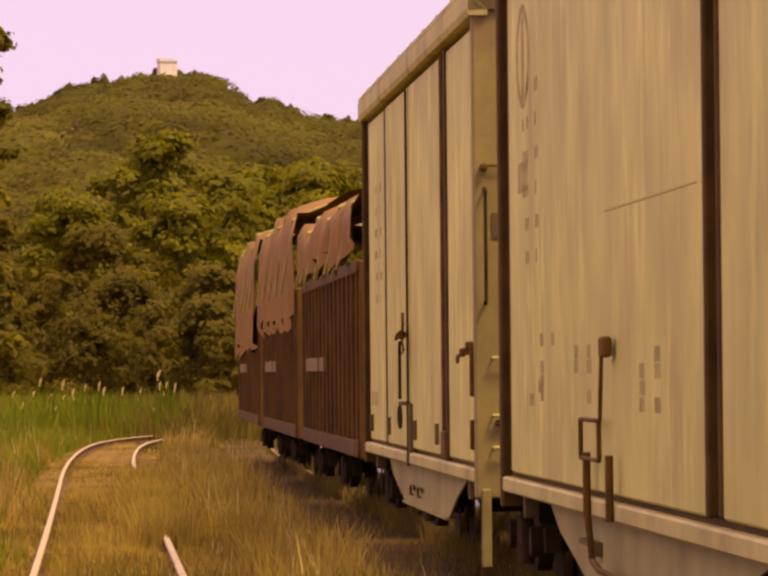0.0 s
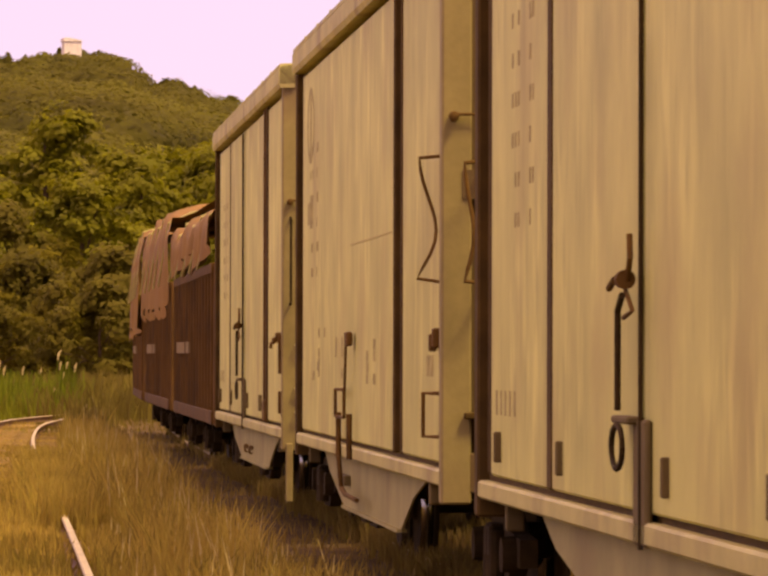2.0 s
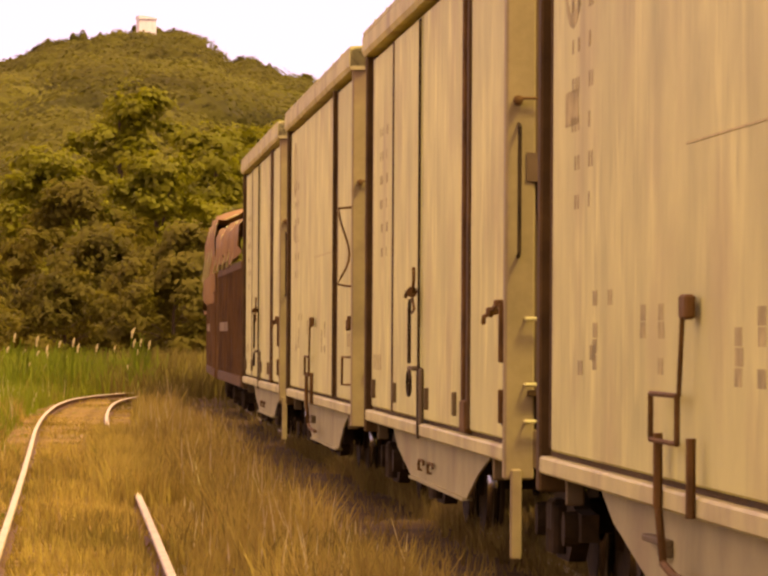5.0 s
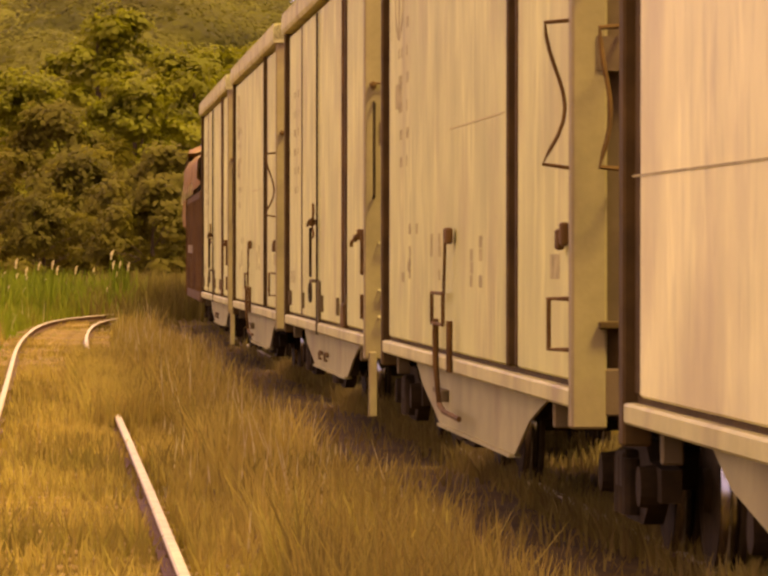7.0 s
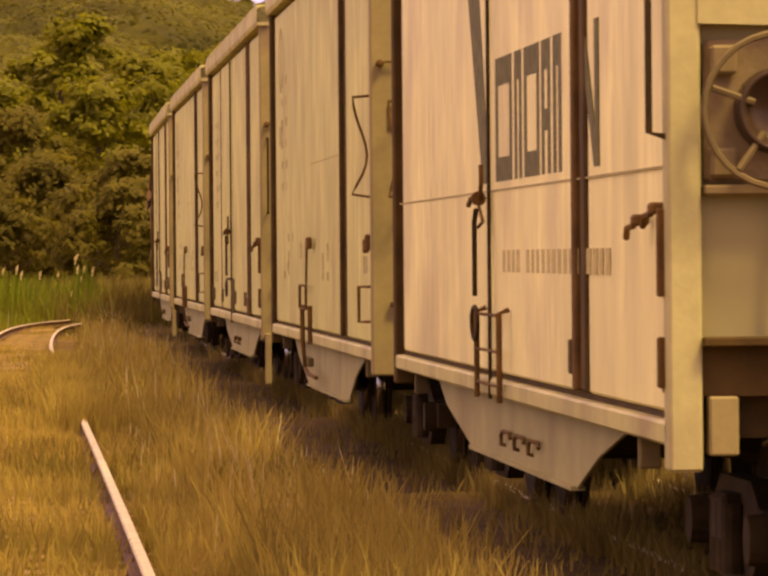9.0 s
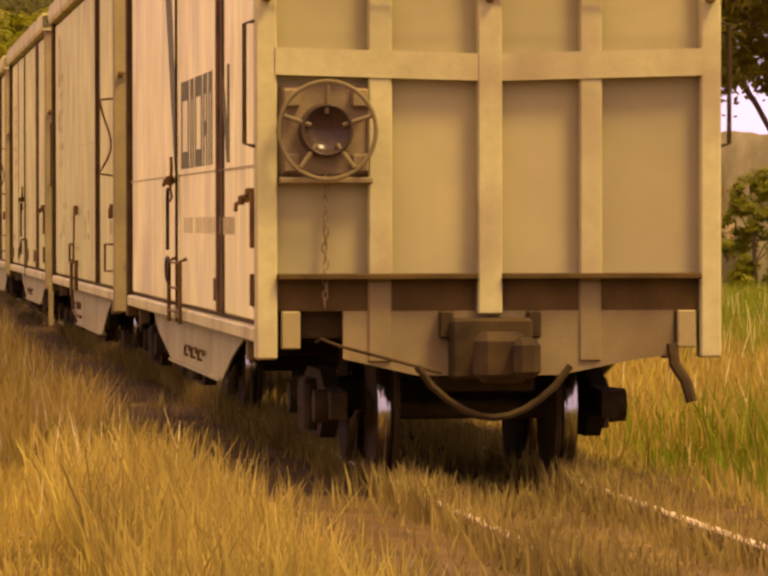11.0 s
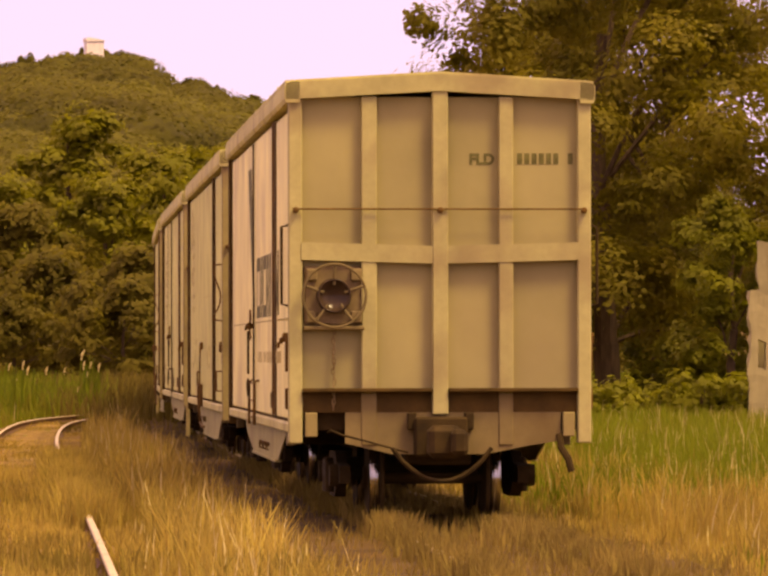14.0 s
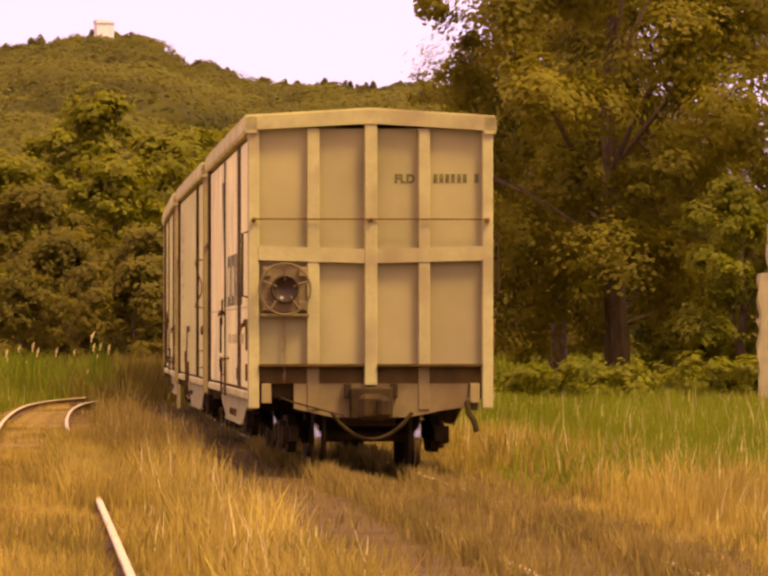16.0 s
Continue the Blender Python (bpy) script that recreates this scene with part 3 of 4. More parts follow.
        tube(bm, [(x + s * .03, along(6.95), 1.68), (x + s * .03, along(6.75), 1.60), (x + s * .03, along(7.0), 1.575)], .010, 6)
        part("lock_cam", bm, RUST, w, "dark cam and hook of the lock rod")
        if paint is PAINT_LIGHT:
            bm = bmesh.new()
            for a in (5.98, 7.12):
                tube(bm, [(x - s * .02, along(a), 1.16), (x + s * .03, along(a), 1.14), (x + s * .03, along(a), .70)], .015, 6)
            for z in (1.13, .95, .78):
                tube(bm, [(x + s * .03, along(5.98), z), (x + s * .03, along(7.12), z)], .009, 6)
            part("door_ladder", bm, RUST, w, "short rusty step ladder under the door lock")
        else:
            bm = bmesh.new()
            slab(bm, *o(-.03, .0), along(6.62), along(6.96), .71, 1.19, .01)
            slab(bm, *o(-.03, .04), along(6.85), along(7.3), 1.17, 1.20, .008)
            part("lock_bracket", bm, LOWER, w, "rusty bracket plate under the door lock")
    else:
        bm = bmesh.new()
        q = [(7.0, 1.0), (7.0, 1.19), (7.85, 1.19), (7.85, 1.0), (7.0, 1.0)]
        tube(bm, [(x + s * .03, along(a), z) for a, z in q], .012, 6)
        for a in (6.65, 7.68):
            tube(bm, [(x + s * .02, along(a), .72), (x + s * .02, along(a), 1.03)], .02, 6)
        slab(bm, *o(-.01, .035), along(6.75), along(6.95), 1.49, 1.59, .012)
        tube(bm, [(x + s * .03, along(6.85), 1.5), (x + s * .03, along(6.95), 1.19)], .010, 6)
        tube(bm, [(x + s * .02, along(7.65), .72), (x + s * .0, along(7.65), .50), (x + s * .0, along(7.3), .465), (x + s * .0, along(6.2), .455)], .018, 6)
        part("lock_frame", bm, RUST, w, "rusty lock frame on the door")
    if style != "rod":
        bm = bmesh.new()
        slab(bm, *o(-.02, .02), along(.34), along(.44), 1.47, 1.58, .01)
        slab(bm, *o(-.02, .02), along(.54), along(.64), 1.45, 1.55, .01)
        slab(bm, *o(-.02, .012), along(.40), along(.60), 1.50, 1.53, .006)
        part("door_latch", bm, RUST, w, "small dark door latch")
    for a, z in ((.75, 1.56), (.26, 1.60)) if style == "rod" else ():
        bm = bmesh.new()
        slab(bm, *o(-.02, .045), along(a - .05), along(a + .05), z - .022, z + .022, .01)
        tube(bm, [(x + s * .03, along(a + .04), z - .02), (x + s * .05, along(a + .10), z - .03), (x + s * .05, along(a + .13), z - .07)], .013, 6)
        part("door_latch", bm, RUST, w, "dark door latch")
    for z0, z1 in ((1.27, 1.60), (.93, 1.12)) if style == "rod" else ():
        part("latch_bar", slab(bmesh.new(), *o(-.01, .025), along(.16), along(.21), z0, z1, .006), RUST, w)
    # grab iron at the corner, bowed outwards
    bm = bmesh.new()
    if style == "rod" and paint is not PAINT_LIGHT:
        tube(bm, [(x - s * .07, along(.06), 2.60), (x - s * .07, along(-.02), 2.58), (x - s * .07, along(-.02), 1.88), (x - s * .07, along(.06), 1.86)], .012, 8)
        part("grab_iron", bm, IRON, w, "straight dark grab iron on the corner post")
    elif style == "rod":
        tube(bm, [(x - s * .02, along(.12), 2.60), (x + s * .06, along(.12), 2.58), (x + s * .06, along(.12), 1.88), (x - s * .02, along(.12), 1.86)], .014, 8)
        part("grab_iron", bm, IRON, w, "straight dark grab iron on the corner post")
    else:
        bow = [(x + s * (.105 - .10 * math.sin(math.pi * (k / 10) ** 1.4) ** 1.3 + .01 * k / 10), along(.25), 2.51 - .66 * k / 10) for k in range(11)]
        tube(bm, [(x - s * .02, along(.22), 2.52)] + bow + [(x - s * .02, along(.22), 1.83)], .010, 6)
        part("grab_iron", bm, RUST, w, "thin bowed grab iron")
    if style != "rod":
        bm = bmesh.new()
        bow = [(x - s * (.11 + .05 * math.sin(math.pi * (k / 10) ** 1.4) ** 1.3), along(-.12), 2.47 - .64 * k / 10) for k in range(11)]
        tube(bm, [(x - s * .23, along(.04), 2.48), (x - s * .23, along(-.11), 2.48)] + bow + [(x - s * .23, along(-.11), 1.82), (x - s * .23, along(.04), 1.82)], .012, 6)
        part("grab_iron", bm, RUST, w, "thin bowed grab iron")
        bm = bmesh.new()
        tube(bm, [(x - s * .03, along(.45), 1.22), (x + s * .05, along(.6), 1.22), (x + s * .05, along(.6), .98), (x - s * .03, along(.45), .98)], .012, 6)
        part("grab_iron", bm, RUST, w, "thin bowed grab iron")
        part("weld_seam", slab(bmesh.new(), *o(-.035, -.027), along(3.7), along(7.2), 2.19, 2.198), GHOST_INK, w)
    for a in () if style != "rod" else (3.27, .22) if paint is PAINT_LIGHT else (12.0, 9.45, 6.18, 3.78, .22):
        part("hinge_strap", slab(bmesh.new(), *o(-.04, .0), along(a), along(a + .04), .91, 1.06, .006), LOWER, w)
    # marks
    face = x - s * (.035 if style == "rod" else .03)
    if marks:
        bm = bmesh.new()
        bars(bm, face, 6, 2, along(10.65), .12, 3.02, .19, .085, .075, 5, .1, .0015)
        bars(bm, face, 6, 3, along(11.25), .13, 3.02, .19, .09, .07, 15, .25, .0015)
        tagged(part("data_stencil", bm, INK_FAINT, w, "worn stencilled data as bars"), kind="stuff")
        bm = bmesh.new()
        if style == "rod":
            bars(bm, face, 1, 5, along(11.4), .2, 1.2, .2, .10, .12, 9, .3, .0015)
        else:
            bars(bm, face, 5, 5, along(8.0), .62, 1.60, .075, .22, .07, 9, .5, .0015)
            bars(bm, face, 4, 2, along(5.1), .6, 1.50, .075, .24, .07, 29, .3, .0015)
            bars(bm, face, 3, 2, along(10.6), .5, 1.42, .075, .26, .07, 31, .3, .0015)
            ring = [(11.5 + .42 * math.cos(q * math.pi / 8), 3.22 + .30 * math.sin(q * math.pi / 8)) for q in range(17)]
            for (a0, z0), (a1, z1) in zip(ring, ring[1:]):
                prism(bm, [(along(a0), z0), (along(a1), z1), (along(11.5 + (a1 - 11.5) * .72), 3.22 + (z1 - 3.22) * .78), (along(11.5 + (a0 - 11.5) * .72), 3.22 + (z0 - 3.22) * .78)], "x", *o(-.031, -.0285))
            slab(bm, *o(-.031, -.0285), along(11.42), along(11.58), 3.0, 3.44)
            slab(bm, *o(-.031, -.0285), along(11.25), along(11.85), 2.45, 2.62)
            slab(bm, *o(-.036, -.0335), along(.9), along(1.35), 1.31, 1.43)
        tagged(part("faded_stencil", bm, WORN_INK if style != "rod" else INK_FAINT, w, "worn stencilled marks as bars"), kind="stuff")
    return along, o


def covered_wagon(style, label, brake=False, logo=False, ladder=0, marks=True):
    w = tagged(new("covered_wagon"), label, "freight wagon", group="covered wagons of the train")
    paint = PAINT_LIGHT if logo else PAINT
    bm = bmesh.new()
    slab(bm, -1.285, 1.285, -6.28, 6.28, .74, 3.72)
    part("body", bm, IRON, w, "wagon body shell")
    bm = bmesh.new()
    prism(bm, [(-1.40, 3.875), (0, 3.955), (1.40, 3.875), (1.40, 3.905), (0, 3.99), (-1.40, 3.905)], "y", -6.44, 6.44)
    for k in range(1, 9):
        y = -6.4 + k * 12.8 / 9
        prism(bm, [(-1.40, 3.90), (0, 3.985), (1.40, 3.90), (1.40, 3.92), (0, 4.01), (-1.40, 3.92)], "y", y - .03, y + .03)
    part("roof", bm, FRAME_PAINT, w, "shallow metal roof")
    for sy in (-1, 1):
        for sx in (-1, 1):
            bm = bmesh.new()
            xa, xb = sorted((sx * (1.25 if brake else 1.21), sx * SIDE))
            ya, yb = sorted((sy * 6.30, sy * HALF))
            slab(bm, xa, xb, ya, yb, .62, 3.75, .012)
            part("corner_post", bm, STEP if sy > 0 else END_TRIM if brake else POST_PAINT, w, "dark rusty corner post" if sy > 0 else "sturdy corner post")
    for sy in (-1, 1):
        # ends that face a gap take the paint darkened for shade
        end_wall(w, sy, brake and sy < 0, *((PAINT_END, END_TRIM) if brake and sy < 0 else (GAP_SHADE, GAP_SHADE)))
    for sx in (-1, 1):
        along, o = side_wall(w, sx, style, paint, marks)
        if logo:
            x = sx * SIDE
            # painted emblem: a wedge and a row of plain blocks
            bm = bmesh.new()
            prism(bm, [(along(8.5), 3.4), (along(7.75), 3.4), (along(7.04), 1.95), (along(7.06), 1.80), (along(7.35), 1.80)], "x", *o(-.036, -.0285))
            part("emblem_wedge", bm, INK, w, "grey-green painted wedge emblem")
            for k, (a, wd) in enumerate(((5.85, .80), (5.40, .34), (4.62, .68), (4.16, .38), (3.72, .34), (2.38, .66))):
                b = a + wd
                bm = bmesh.new()
                for p0, p1 in ((a, a + .13), (b - .13, b)):
                    slab(bm, *o(-.036, -.0285), along(p0), along(p1), 1.80, 2.42)
                if k != 5:
                    slab(bm, *o(-.036, -.0285), along(a + .13), along(b - .13), 2.28, 2.42)
                if k in (0, 2, 3):
                    slab(bm, *o(-.036, -.0285), along(a + .13), along(b - .13), 1.80 if k != 3 else 2.0, 1.92 if k != 3 else 2.1)
                if k == 5:
                    prism(bm, [(along(b), 2.42), (along(b - .16), 2.42), (along(a), 1.80), (along(a + .16), 1.80)], "x", *o(-.0365, -.028))
                part("emblem_block", bm, INK, w, "grey-green painted block")
            bm = bmesh.new()
            bars(bm, x - sx * .031, 1, 20, along(2.1), .22, 1.40, .1, .16, .11, 12, .05, .0025)
            tagged(part("faint_lettering", bm, GHOST_INK, w, "faint row of small marks"), kind="stuff")
            part("weld_seam", slab(bmesh.new(), *o(-.037, -.027), along(.2), along(12.7), 1.752, 1.762), INK_FAINT, w)
    if ladder:
        e = ladder * HALF
        for x in (-1.31, 1.31):
            for z in (.945, 1.15, 1.515):
                bm = bmesh.new()
                sx = 1 if x > 0 else -1
                tube(bm, [(x - sx * .05, e, z), (x - sx * .05, e + ladder * .05, z), (x - sx * .32, e + ladder * .05, z), (x - sx * .32, e - ladder * .02, z)], .011, 6)
                part("ladder_rung", bm, FRAME_PAINT, w, "thin pale rung")
            bm = bmesh.new()
            slab(bm, x - .03, x + .03, e + ladder * .0 - .03, e + ladder * .0 + .03, .18, .68, .008)
            part("stirrup", bm, POST_PAINT, w, "long step stanchion below the sill")
    # Unseen underframe parts, added to block light under the floor.
    bm = bmesh.new()
    slab(bm, -.30, .30, -6.2, 6.2, .42, .74, .02)
    part("centre_sill", bm, IRON, w, "dark centre sill, added under the floor to block light")
    for y in (-3.1, -1.0, 1.0, 3.1):
        part("cross_member", slab(bmesh.new(), -1.22, 1.22, y - .07, y + .07, .55, .74, .01), IRON, w)
    part("brake_cylinder", spun(bmesh.new(), [(-.4, .02), (-.4, .16), (.25, .16), (.35, .08), (.5, .03)], "y", 16, (.62, .3, .48)), IRON, w, "dark brake cylinder, added out of sight under the floor")
    axles = []
    for y in (-4.72, 4.72):
        f, a = bogie(w, y)
        axles += a
    return w, axles


# ---- gondolas under tarpaulins ----
def tarp_height(u, v, seed, lift=0.0):
    """u along 0..1, v across -1..1."""
    lump = .45 * noise.noise(Vector((u * 7 + seed, v * 1.3, 0))) + .15 * noise.noise(Vector((u * 23 + seed, v * 3, 4)))
    return 2.95 + lift + .50 * math.cos(v * 1.35) * (.75 + .25 * math.cos((u - .5) * 2.6)) * 0.75 + lump * .45


def gondola(label, seed, lift=0.0, hem_drop=0.0):
    w = tagged(new("gondola_wagon"), label, "freight wagon", group="gondola wagons of the train")
    part("body", slab(bmesh.new(), -1.27, 1.27, -6.2, 6.2, .62, 2.45, .02), GONDOLA, w)
    for s in (-1, 1):
        x = s * 1.33
        part("side_sill", slab(bmesh.new(), min(x, x - s * .1), max(x, x - s * .1), -6.25, 6.25, .62, .78, .01), GONDOLA, w)
        part("top_rail", slab(bmesh.new(), min(x, x - s * .1), max(x, x - s * .1), -6.25, 6.25, 2.38, 2.5, .01), GONDOLA, w)
        for k in range(15):
            y = -6.1 + k * 12.2 / 14
            part("side_rib", slab(bmesh.new(), min(x, x - s * .09), max(x, x - s * .09), y - .05, y + .05, .77, 2.40, .01), GONDOLA, w)
        bm = bmesh.new()
        slab(bm, min(x + s * .005, x - s * .02), max(x + s * .005, x - s * .02), .5, 1.5, 1.45, 1.6)
        slab(bm, min(x + s * .005, x - s * .02), max(x + s * .005, x - s * .02), 1.9, 4.9, 1.45, 1.6)
        part("side_plate", bm, DUST, w, "dusty pale plate")
    for s in (-1, 1):
        part("end_beam", slab(bmesh.new(), -1.3, 1.3, s * 6.25 - .08, s * 6.25 + .08, .6, 2.5, .02), GONDOLA, w)
        bm = slab(bmesh.new(), -.09, .09, min(s * 6.2, s * 7.25), max(s * 6.2, s * 7.25), .56, .74, .02)
        part("coupler", bm, IRON, w, "dark cast coupler")
    # tarpaulin: heaped middle, drape with a scalloped hem
    bm = bmesh.new()
    nu, rows = 60, []
    for i in range(nu + 1):
        u = i / nu
        y = -6.3 + 12.6 * u
        row = []
        for v in np.linspace(-1, 1, 17):
            row.append(bm.verts.new((v * 1.28, y, tarp_height(u, v, seed, lift))))
        for s in (-1, 1):
            hem = 2.30 - hem_drop + .22 * abs(math.sin(u * 5 * math.pi + seed)) + .1 * noise.noise(Vector((u * 30, seed, s)))
            z0 = tarp_height(u, s, seed, lift)
            fold = .05 * math.sin(u * 62 + seed) + .04 * noise.noise(Vector((u * 40, seed + 9, s)))
            side = [bm.verts.new((s * (1.36 + fold * k / 4), y, z0 + (hem - z0) * k / 4)) for k in range(1, 5)]
            row = row + side if s > 0 else side[::-1] + row
        rows.append(row)
    for a, b in zip(rows, rows[1:]):
        for k in range(len(a) - 1):
            bm.faces.new((a[k], a[k + 1], b[k + 1], b[k]))
    part("tarpaulin", bm, TARP, w, "brown tarpaulin heaped over the load", smooth=True)
    for k in range(5):
        y = -5 + k * 2.5
        bm = bmesh.new()
        over = [(v * 1.29, y, tarp_height((y + 6.3) / 12.6, v, seed, lift) + .02) for v in np.linspace(-1, 1, 9)]
        tube(bm, [(-1.43, y + .5, 2.45)] + over + [(1.43, y + .5, 2.45)], .016, 5)
        part("rope", bm, FRAME_PAINT, w, "pale tie rope")
    axles = []
    for y in (-4.4, 4.4):
        f, a = bogie(w, y)
        axles += a
    return w, axles


TRAIN = [
    covered_wagon("rod", "weathered pale covered wagon with painted emblem and hand brake wheel", brake=True, logo=True),
    covered_wagon("frame", "weathered grey-beige covered wagon with a rusty lock frame on its door"),
    covered_wagon("rod", "weathered grey-beige covered wagon with a long lock rod and end ladder", ladder=-1),
    covered_wagon("frame", "weathered grey-beige covered wagon with faded stencils on its side"),
    covered_wagon("rod", "weathered grey-beige covered wagon coupled behind a gondola", ladder=-1),
    gondola("rust-brown ribbed gondola heaped under a brown tarpaulin", 1.3, .1, -.15),
    gondola("rust-brown ribbed gondola with a draped, roped tarpaulin", 4.1, .45, .35),
    gondola("rust-brown ribbed gondola with a sagging tarpaulin, far ahead", 7.7, .5, .6),
]


# ---- plants ----
def blades(name, label, category, mat, places, heights, width, lean, seed, parent=None):
    """Many tapered blades: one at each place, with its height."""
    rng = np.random.default_rng(seed)
    n = len(places)
    P = np.asarray(places, float)
    P = np.concatenate([P, ground_z(P[:, 0], P[:, 1])[:, None]], 1)
    h = np.asarray(heights)[:, None]
    a = rng.uniform(0, 2 * np.pi, n)
    side = np.stack([np.cos(a), np.sin(a), np.zeros(n)], -1) * (width * rng.uniform(.6, 1.4, n))[:, None]
    b = rng.uniform(0, 2 * np.pi, n)
    bend = np.stack([np.cos(b), np.sin(b), np.zeros(n)], -1) * (rng.uniform(0, lean, n))[:, None] * h
    up = np.array([0, 0, 1.0])
    V = np.stack([P - side, P + side, P + up * h * .55 + bend * .35 + side * .8, P + up * h * .55 + bend * .35 - side * .8, P + up * h + bend - side * .12, P + up * h + bend + side * .12], 1).reshape(-1, 3)
    k = np.arange(n)[:, None] * 6
    F4 = np.concatenate([k + np.array([[0, 1, 2, 3]]), k + np.array([[3, 2, 5, 4]])], 1).reshape(-1, 4)
    ob = new(name, raw(name, V, F4, mat))
    return tagged(ob, label, category, kind="stuff")


def scatter(n, y0, y1, spread, seed, power=1.0):
    """Places in the wedge of ground before the camera, with more per square metre where it is near."""
    rng = np.random.default_rng(seed)
    y = y0 + (y1 - y0) * rng.uniform(0, 1, n) ** power
    x = rng.uniform(-1, 1, n) * spread * y * 0.093 + rng.uniform(0, .02, n) * y
    return np.stack([x, y], -1)


def field_noise(x, y, s, seed):
    return 0.5 + 0.25 * (np.sin(x * s * 1.3 + 1.7 * seed + 1.1 * np.sin(y * s * .7 + seed)) + np.sin(y * s * .9 + 2.3 * seed + 1.4 * np.sin(x * s * 1.1)))


def grass_limit(P):
    """How high the grass may stand: low along both tracks, higher on the verges."""
    x, y = P[:, 0], P[:, 1]
    d = np.abs(x - siding_x(y))
    t = np.abs(x - train_x(y))
    h = 0.26 + 0.22 * field_noise(x, y, .55, 2) + .12 * field_noise(x, y, 2.1, 5)
    h = np.where(d < 1.0, .13 + .11 * field_noise(x, y, .8, 1), h)
    gap = (d < .85) & (y > 42) & (y < 64) & (x > siding_x(y) + .25)
    h = np.where(gap, .36 + .14 * field_noise(x, y, 1.4, 3), h)
    bare = (d < .95) & (y > 64) & (y < 112)
    h = np.where(bare, .03 + .06 * field_noise(x, y, 1.7, 11), h)
    rails = (np.abs(d - .535) < .10) & ~((y > 42) & (y < 64) & (x > siding_x(y)))
    h = np.where(rails, .09, h)
    edge = 1.5 + .5 * field_noise(x, y, 1.1, 6)
    h = np.where(t < edge, np.minimum(h, .14 + .11 * field_noise(x, y, 1.2, 4) + .08 * smooth(50, 80, y)), h)
    beside = (t > .72) & (t < 1.6 + .5 * field_noise(x, y, 1.3, 9)) & (x < train_x(y))
    h = np.where(beside, np.minimum(h, .12 + .10 * field_noise(x, y, 1.5, 8)), h)
    under = (x > train_x(y) - .42) & (x < train_x(y) + 1.6)
    h = np.where(under, np.minimum(h, .13 + .11 * field_noise(x, y, 1.6, 14)), h)
    h = np.where(np.abs(t - .535) < .14, np.maximum(h, .22), h)
    return h


def build_grass():
    rng = np.random.default_rng(11)
    P = scatter(215000, 15, 125, 1.5, 3, .95)
    h = grass_limit(P) * rng.uniform(.45, 1.1, len(P))
    bed = (np.abs(P[:, 0] - train_x(P[:, 1])) < 1.25) & (rng.uniform(0, 1, len(P)) > .9)
    side = train_x(P[:, 1]) - P[:, 0]
    bed |= (side > -1.6) & (side < .65) & (rng.uniform(0, 1, len(P)) > .85)
    bed |= (side > .65) & (side < 1.75) & (rng.uniform(0, 1, len(P)) > .22)
    P, h = P[~bed], h[~bed]
    x, y = P[:, 0], P[:, 1]
    green = field_noise(x, y, .35, 7) + .25 * smooth(60, 115, y) + .2 * (x < siding_x(y) - .8) + .55 * smooth(2, 5, x - train_x(y)) * smooth(44, 62, y) + .5 * smooth(2, 4, x - train_x(y)) * smooth(50, 64, y) + .3 * (x < siding_x(y) - .9) * smooth(60, 100, y) - .4 * (x < train_x(y) + 1.4) * (x > siding_x(y) - .6) + rng.normal(0, .2, len(P))
    # strip along the track that takes the grass with shade in its colour
    shaded = (np.abs(x - train_x(y) + .25) + rng.normal(0, .18, len(P)) + .5 * field_noise(x, y, 1.3, 12) < 1.6) & (y < 105)
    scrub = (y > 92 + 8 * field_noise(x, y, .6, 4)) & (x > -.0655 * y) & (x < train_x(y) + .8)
    shaded &= ~scrub
    dry = (green < .88) & ~shaded & ~scrub
    fresh = ~(dry | shaded | scrub)
    blades("dry_grass", "dry golden meadow grass between and beside the tracks", "grass", STRAW, P[dry], h[dry], .008, .55, 1)
    blades("green_grass", "green-yellow grass at the field edge", "grass", GREEN_GRASS, P[fresh], h[fresh] * 1.05, .009, .5, 2)
    blades("oily_grass", "dull grass along the train's track, toned for the train's shade", "grass", SHADED_GRASS, P[shaded], h[shaded], .008, .55, 7)
    blades("scrub_grass", "dull olive grass where the tracks bend away", "grass", SCRUB_GRASS, P[scrub], h[scrub] * 1.1, .011, .5, 17)
    # tufts that hide the rails of the train's track
    y = rng.uniform(14, 70, 20000)
    which = rng.choice([-1, 1], len(y))
    Q = np.stack([train_x(y) + which * .535 + rng.normal(0, .09, len(y)), y], -1)
    blades("rail_tufts", "dry grass grown over the rails", "grass", SHADED_GRASS, Q, rng.uniform(.17, .30, len(y)) - .03 * (which > 0), .009, .5, 6)
    # thick tufts over the hidden stretch of the siding's rail
    y = rng.uniform(43, 64, 6500)
    Q = np.stack([siding_x(y) + .535 + rng.normal(0, .13, len(y)), y - rng.uniform(0, .4, len(y))], -1)
    blades("siding_tufts", "thick dry grass grown over the siding's rail", "grass", STRAW, Q, rng.uniform(.2, .42, len(y)), .010, .5, 16)
    # seed heads standing over the grass
    Q = scatter(2600, 24, 110, 1.4, 8, .9)
    keep = (np.abs(Q[:, 0] - train_x(Q[:, 1])) > 1.6) & (np.abs(Q[:, 0] - siding_x(Q[:, 1])) > .8)
    Q = Q[keep]
    blades("seed_heads", "pale seed heads over the dry grass", "grass", PLUME, Q, grass_limit(Q) * rng.uniform(1.0, 1.35, len(Q)), .007, .3, 4)
    # rough growth behind the bend, and green field to the far side of the train
    Q = scatter(60000, 112, 170, 1.7, 9, 1.0)
